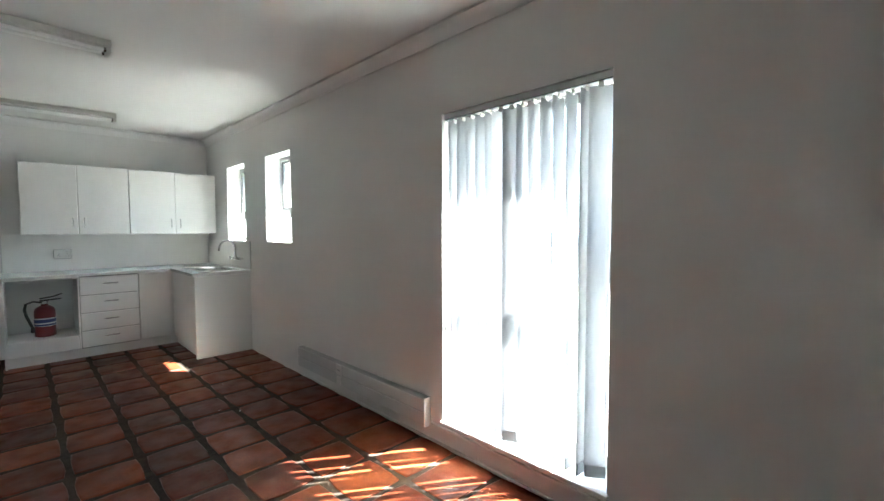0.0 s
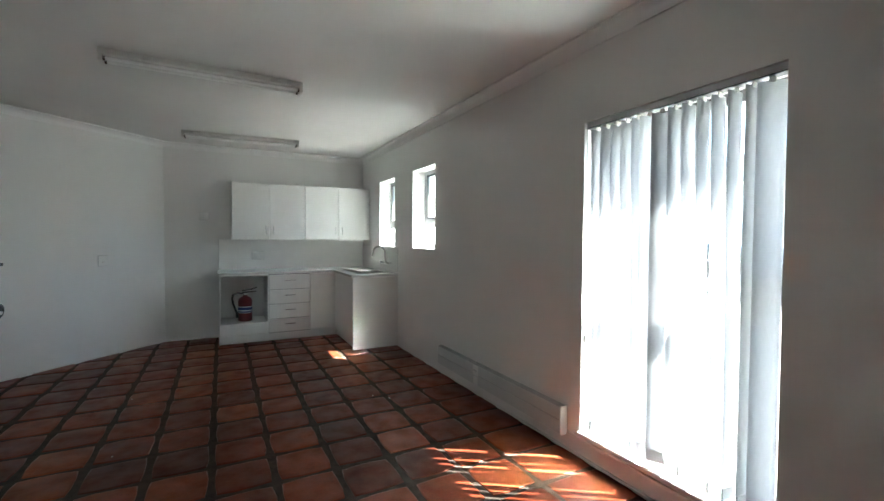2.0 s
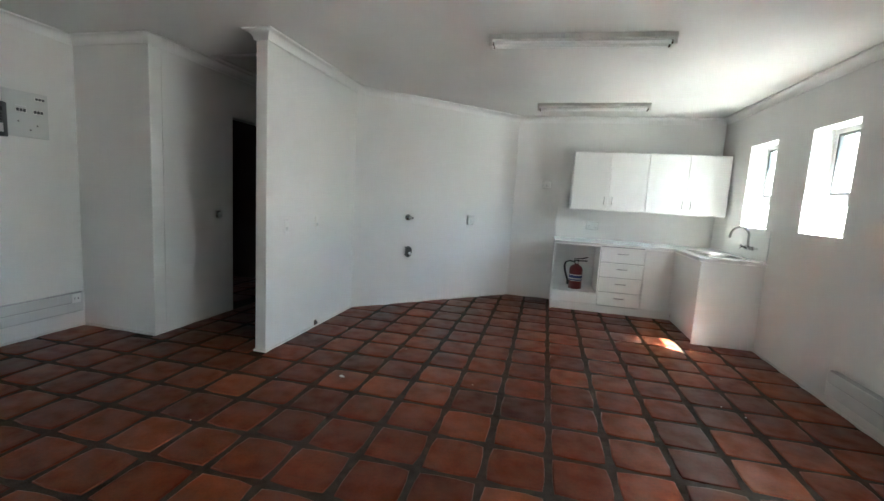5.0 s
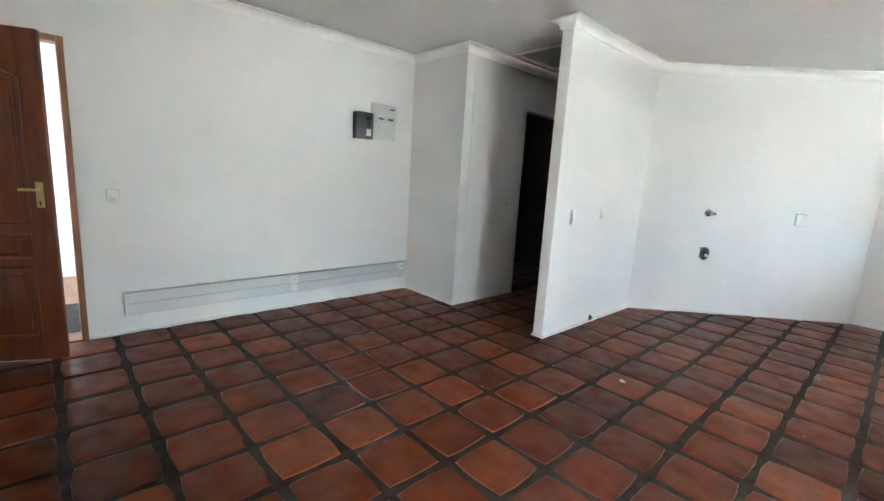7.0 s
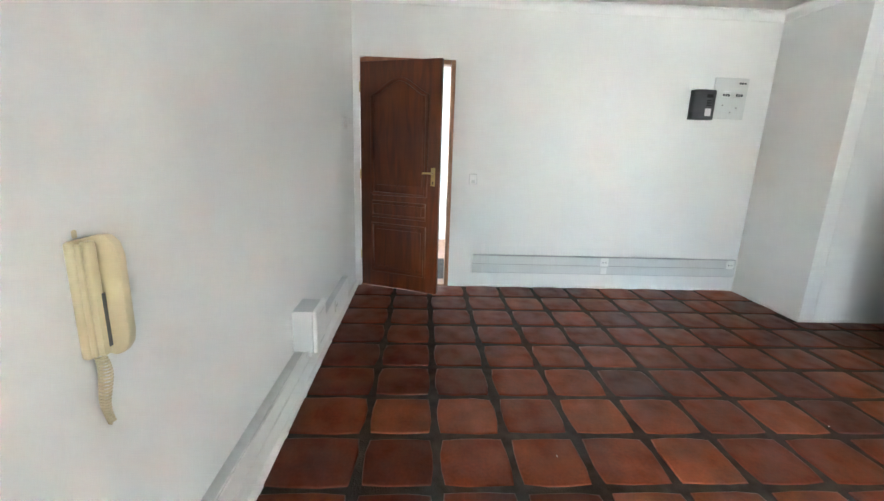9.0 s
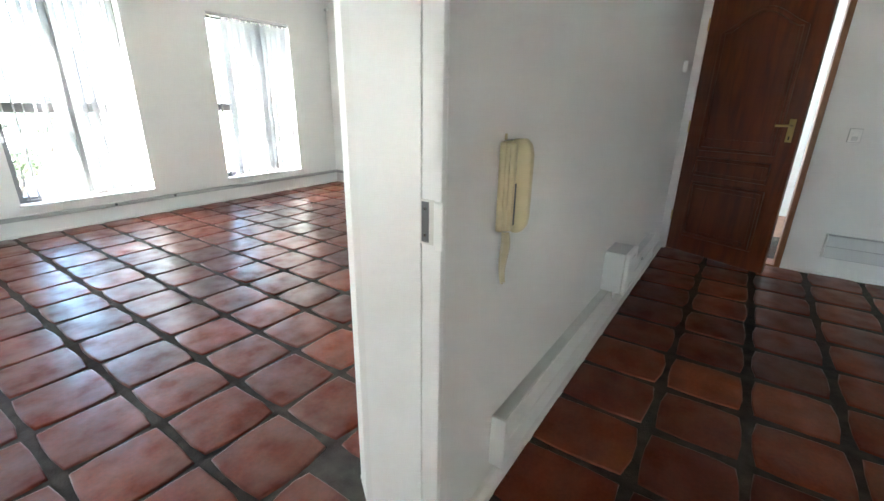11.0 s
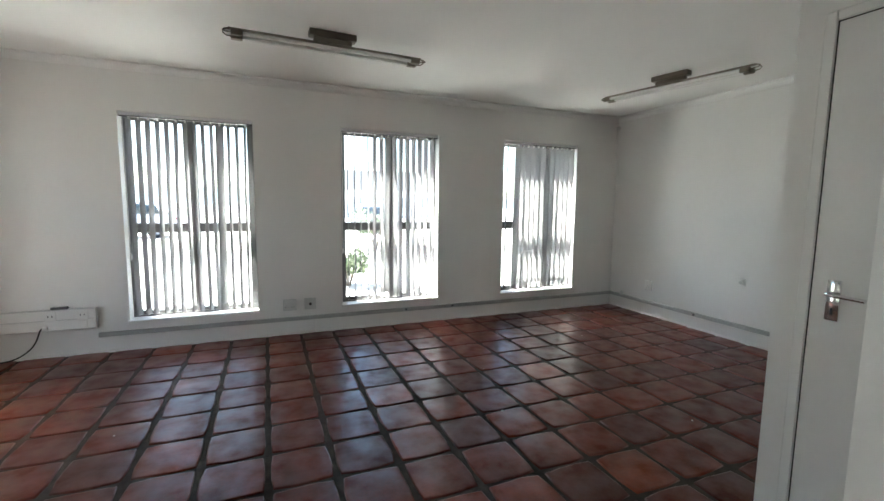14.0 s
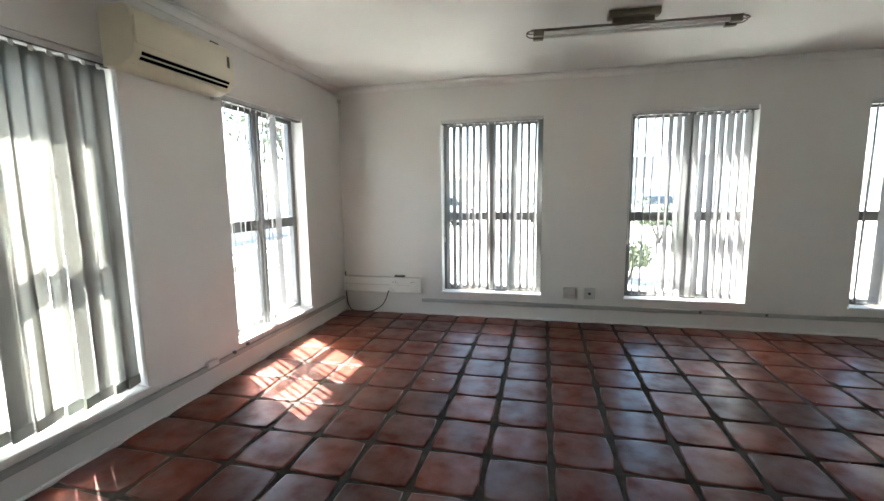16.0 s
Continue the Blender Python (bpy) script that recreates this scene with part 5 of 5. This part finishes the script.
def tree(label, at, height, spread, seed, leaves=2600):
    rng = random.Random(seed)
    t = thing("tree", label, "tree", at, rng.uniform(0, 360), group="trees outside")
    trunk = [(0, 0, -0.1), (0.05, 0.02, height * 0.2), (0.02, 0.1, height * 0.42), (0.1, 0.06, height * 0.6)]
    tb = tube(trunk, 0.1, 10, [height * 0.035, height * 0.027, height * 0.022, height * 0.012])
    blobs = []
    for k in range(9):
        a = k * 2.4 + rng.uniform(-0.4, 0.4)
        z0 = height * rng.uniform(0.32, 0.6)
        e = Vector((math.cos(a) * spread * rng.uniform(0.45, 0.95), math.sin(a) * spread * rng.uniform(0.45, 0.95), height * rng.uniform(0.6, 0.98)))
        add_tube(tb, [(0.04, 0.05, z0), (e.x * 0.5, e.y * 0.5, z0 + (e.z - z0) * 0.65), tuple(e)], 0.03, 7, radii=[height * 0.012, height * 0.008, height * 0.003])
        blobs.append((tuple(e), spread * rng.uniform(0.28, 0.5)))
        blobs.append(((e.x * 0.6, e.y * 0.6, e.z * 0.9), spread * rng.uniform(0.25, 0.4)))
    part("trunk", tb, BARK, t)
    part("crown", leaf_cloud(rng, blobs, leaves, 0.075), LEAF, t, smooth=False)
    return t


def shrub(label, at, r, seed, leaves=1100):
    rng = random.Random(seed)
    t = thing("shrub", label, "shrub", at, 0, group="shrubs outside")
    st = bmesh.new()
    blobs = []
    for k in range(7):
        a = k * 0.95 + rng.uniform(-0.3, 0.3)
        e = (math.cos(a) * r * rng.uniform(0.3, 0.75), math.sin(a) * r * rng.uniform(0.3, 0.75), r * rng.uniform(0.6, 1.25))
        add_tube(st, [(0, 0, -0.05), (e[0] * 0.4, e[1] * 0.4, e[2] * 0.5), e], 0.012, 6, radii=[0.02, 0.013, 0.005])
        blobs.append((e, r * rng.uniform(0.3, 0.48)))
    part("stems", st, BARK, t)
    part("leaves", leaf_cloud(rng, blobs, leaves, 0.05), LEAF, t, smooth=False)
    return t


tree("leafy green tree beyond the garden wall", (2.9, -8.4, -0.15), 4.6, 1.7, 21)
tree("leafy green tree beside the yard", (9.8, -9.5, -0.15), 5.4, 2.2, 22)
shrub("green garden shrub below the window", (3.2, -4.9, -0.15), 0.7, 31)
shrub("green garden shrub along the wall", (4.6, -6.2, -0.15), 0.8, 32)
shrub("green garden shrub before the office windows", (-3.7, -7.6, -0.15), 0.45, 33)
shrub("green shrub at the edge of the yard", (-5.6, -13.5, -0.15), 0.9, 34)
gw = thing("garden_wall", "pale plastered garden wall behind the shrubs", "wall")
part("wall", box((7.6, -16, -0.2), (7.8, -3.2, 1.35), 0.01, 1), PLASTER_OUT, gw)
part("coping", box((7.56, -16, 1.351), (7.84, -3.2, 1.42), 0.01, 1), PAVING, gw)
rl = thing("garden_rail", "white low steel rail outside the office window", "railing")
part("top_rail", tube([(1.9, -7.5, 0.55), (1.9, -1.2, 0.55)], 0.025, 10), ALU_WHITE, rl)
part("low_rail", tube([(1.9, -7.5, 0.2), (1.9, -1.2, 0.2)], 0.018, 10), ALU_WHITE, rl)
for k in range(6):
    part("post", tube([(1.9, -7.4 + k * 1.22, -0.16), (1.9, -7.4 + k * 1.22, 0.56)], 0.025, 10), ALU_WHITE, rl)


def house(label, at, rz, w, d, storeys, roof_h):
    h = thing("house", label, "house", at, rz, group="houses outside")
    H = storeys * 2.8
    part("wall", box((-w / 2, -d / 2, -0.3), (w / 2, d / 2, H)), PLASTER_OUT, h)
    part("roof", prism([(-w / 2 - 0.4, H), (w / 2 + 0.4, H), (w / 2 - 1.5, H + roof_h), (-w / 2 + 1.5, H + roof_h)], -d / 2 - 0.4, d / 2 + 0.4, "y"), ROOF, h)
    for s in range(storeys):
        for k in range(int(w / 2.4)):
            x = -w / 2 + 1.4 + k * 2.4
            wi = part("window", box((x - 0.55, -d / 2 - 0.05, s * 2.8 + 0.95), (x + 0.55, -d / 2 + 0.02, s * 2.8 + 2.15), 0.01, 1), ALU_WHITE, h)
            part("pane", box((x - 0.47, -d / 2 - 0.06, s * 2.8 + 1.03), (x + 0.47, -d / 2 - 0.051, s * 2.8 + 2.07)), HAZE_GLASS, wi)
    return h


house("white plastered two-storey house beyond the yard", (34, 22, -0.15), -70, 15, 9, 2, 1.8)
house("white plastered house at the edge of the yard", (30, -6, -0.15), -95, 12, 8, 1, 1.8)
house("white plastered house far across the yard", (-14, -48, -0.15), 180, 14, 9, 1, 1.9)

# hazy hills on the horizon
hb = bmesh.new()
steps = 90
base, crest = [], []
for i in range(steps + 1):
    a = radians(-170 + 250 * i / steps)
    R = 210
    hgt = 5 + 7 * noise.noise(Vector((i * 0.11, 0, 0))) + 3 * noise.noise(Vector((i * 0.4, 5, 0)))
    base.append(hb.verts.new((math.cos(a) * R * 0.8, math.sin(a) * R * 0.8, -0.4)))
    crest.append(hb.verts.new((math.cos(a) * R, math.sin(a) * R, max(2.5, hgt))))
for i in range(steps):
    hb.faces.new((base[i], base[i + 1], crest[i + 1], crest[i]))
tagged(part("backdrop", hb, HILL), "hazy blue hills on the horizon", "hills", kind="structure")

# ---- terracotta tiles, piece by piece ----


def tile_verts(seed, w, d):
    """A hand-made tile: wavy outline, rounded arris, pillowed top."""
    rng = random.Random(seed)
    n = 3
    ring = []
    for i in range(n * 4):
        s, k = divmod(i, n)
        u = k / n
        p = [(-1 + 2 * u, -1), (1, -1 + 2 * u), (1 - 2 * u, 1), (-1, 1 - 2 * u)][s]
        r = 0.945 if k == 0 else 1.0
        ring.append((p[0] * r * w / 2 + rng.uniform(-1, 1) * 0.0035, p[1] * r * d / 2 + rng.uniform(-1, 1) * 0.0035))
    verts = [(x * 1.012, y * 1.012, -0.012) for x, y in ring] + [(x, y, -0.0019) for x, y in ring] + [(x * 0.975, y * 0.975, -0.0003) for x, y in ring] + [(x * 0.93, y * 0.93, rng.uniform(0.0, 0.0004)) for x, y in ring]
    verts.append((0, 0, 0.0008))
    m = n * 4
    faces = []
    for a in (0, m, 2 * m):
        faces += [(a + i, a + (i + 1) % m, a + m + (i + 1) % m, a + m + i) for i in range(m)]
    faces += [(3 * m + i, 3 * m + (i + 1) % m, 4 * m) for i in range(m)]
    return verts, faces


def lay_tiles(parent, x0, y0, px, py, inside, near, rng, count, gap, mat, mat_joined):
    """Tiles on a grid through (x0, y0). Those of the near stretch are objects of their own, the rest is joined."""
    w, d = px - gap, py - gap
    kinds = []
    for s in range(6):
        v, f = tile_verts(s + 1, w, d)
        me = bpy.data.meshes.new("tile")
        me.from_pydata(v, [], f)
        me.materials.append(mat)
        me.shade_smooth()
        for side in me.polygons[:12]:
            side.use_smooth = False
        kinds.append((me, v, f))
    allv, allf = [], []
    made = 0
    for i in range(-26, 27):
        for j in range(-32, 33):
            x, y = x0 + (i + 0.5) * px, y0 + (j + 0.5) * py
            box_in = inside(x, y, px / 2)
            if not box_in:
                continue
            lo, hi, b0, b1 = box_in
            me, v, f = kinds[rng.randrange(6)]
            turn = rng.choice((0, 180))
            jx, jy, jz = rng.uniform(-0.004, 0.004), rng.uniform(-0.004, 0.004), rng.uniform(-0.0015, 0.0012)
            whole = 0.98 < (hi - lo) / px < 1.02 and 0.98 < (b1 - b0) / py < 1.02
            m = pose(x + jx, y + jy, jz, rng.uniform(-0.25, 0.25), rng.uniform(-0.25, 0.25), turn + rng.uniform(-0.7, 0.7))
            if not whole:
                m = Matrix.Translation(((lo + hi) / 2, (b0 + b1) / 2, jz)) @ Matrix.Diagonal(((hi - lo - 0.03) / w, (b1 - b0 - 0.03) / d, 1, 1))
                if hi - lo < 0.1 or b1 - b0 < 0.1:
                    continue
            if whole and made < count and near(x, y):
                ob = new("tile", me)
                ob.parent = parent
                ob.matrix_basis = m
                made += 1
            else:
                base = len(allv)
                allv += [tuple(m @ Vector(p)) for p in v]
                allf += [tuple(base + k for k in face) for face in f]
    me = bpy.data.meshes.new("tiles")
    me.from_pydata(allv, [], allf)
    me.materials.append(mat_joined)
    me.shade_smooth()
    rest = new("tiles", me)
    rest.parent = parent
    rest["kind"] = "stuff"
    rest["label"] = "further glossy terracotta tiles"


def cut(x, y, h, x0, x1, y0, y1):
    if not (x0 - h * 0.2 < x < x1 + h * 0.2 and y0 - h * 0.2 < y < y1 + h * 0.2):
        return None
    k = h + 0.005
    lo, hi = (x0 - 0.012 if x - h - x0 < 0.09 else x - h), (x1 + 0.012 if x1 - x - h < 0.09 else x + h)
    b0, b1 = (y0 - 0.012 if y - k - y0 < 0.09 else y - k), (y1 + 0.012 if y1 - y - k < 0.09 else y + k)
    return lo, hi, b0, b1


def in_kitchen(x, y, h):
    if y > 5.7 and x > -4.43 and (Vector((x, y, 0)) - sa).dot(sn) > 0.12:
        return None
    if x < -5.58:
        return cut(x, y, h, XW, EA, YM1, 4.07) if y < 4.1 else cut(x, y, h, -7.38, -5.55, 4.21, 6.59)
    if x < -4.48:
        return cut(x, y, h, XW, EA, YM1, 6.59) if y < 4.0 else cut(x, y, h, -5.53, -4.54, 0.31, 6.59)
    return cut(x, y, h, XW, EA, YM1, 7.35) if y < 4.0 else cut(x, y, h, -4.42, EA, 0.31, 7.35)


def in_office(x, y, h):
    if JW < x < JE and y > -0.1:
        return cut(x, y, h, JW + 0.02, JE - 0.02, -4.39, YM1)
    if x < XC - 0.05 and y > -1.06:
        return cut(x, y, h, XB, 0, -4.39, YC - 0.01)
    return cut(x, y, h, XB if y < -1.0 else XC + 0.01, 0, -4.39, YM0 - 0.005)


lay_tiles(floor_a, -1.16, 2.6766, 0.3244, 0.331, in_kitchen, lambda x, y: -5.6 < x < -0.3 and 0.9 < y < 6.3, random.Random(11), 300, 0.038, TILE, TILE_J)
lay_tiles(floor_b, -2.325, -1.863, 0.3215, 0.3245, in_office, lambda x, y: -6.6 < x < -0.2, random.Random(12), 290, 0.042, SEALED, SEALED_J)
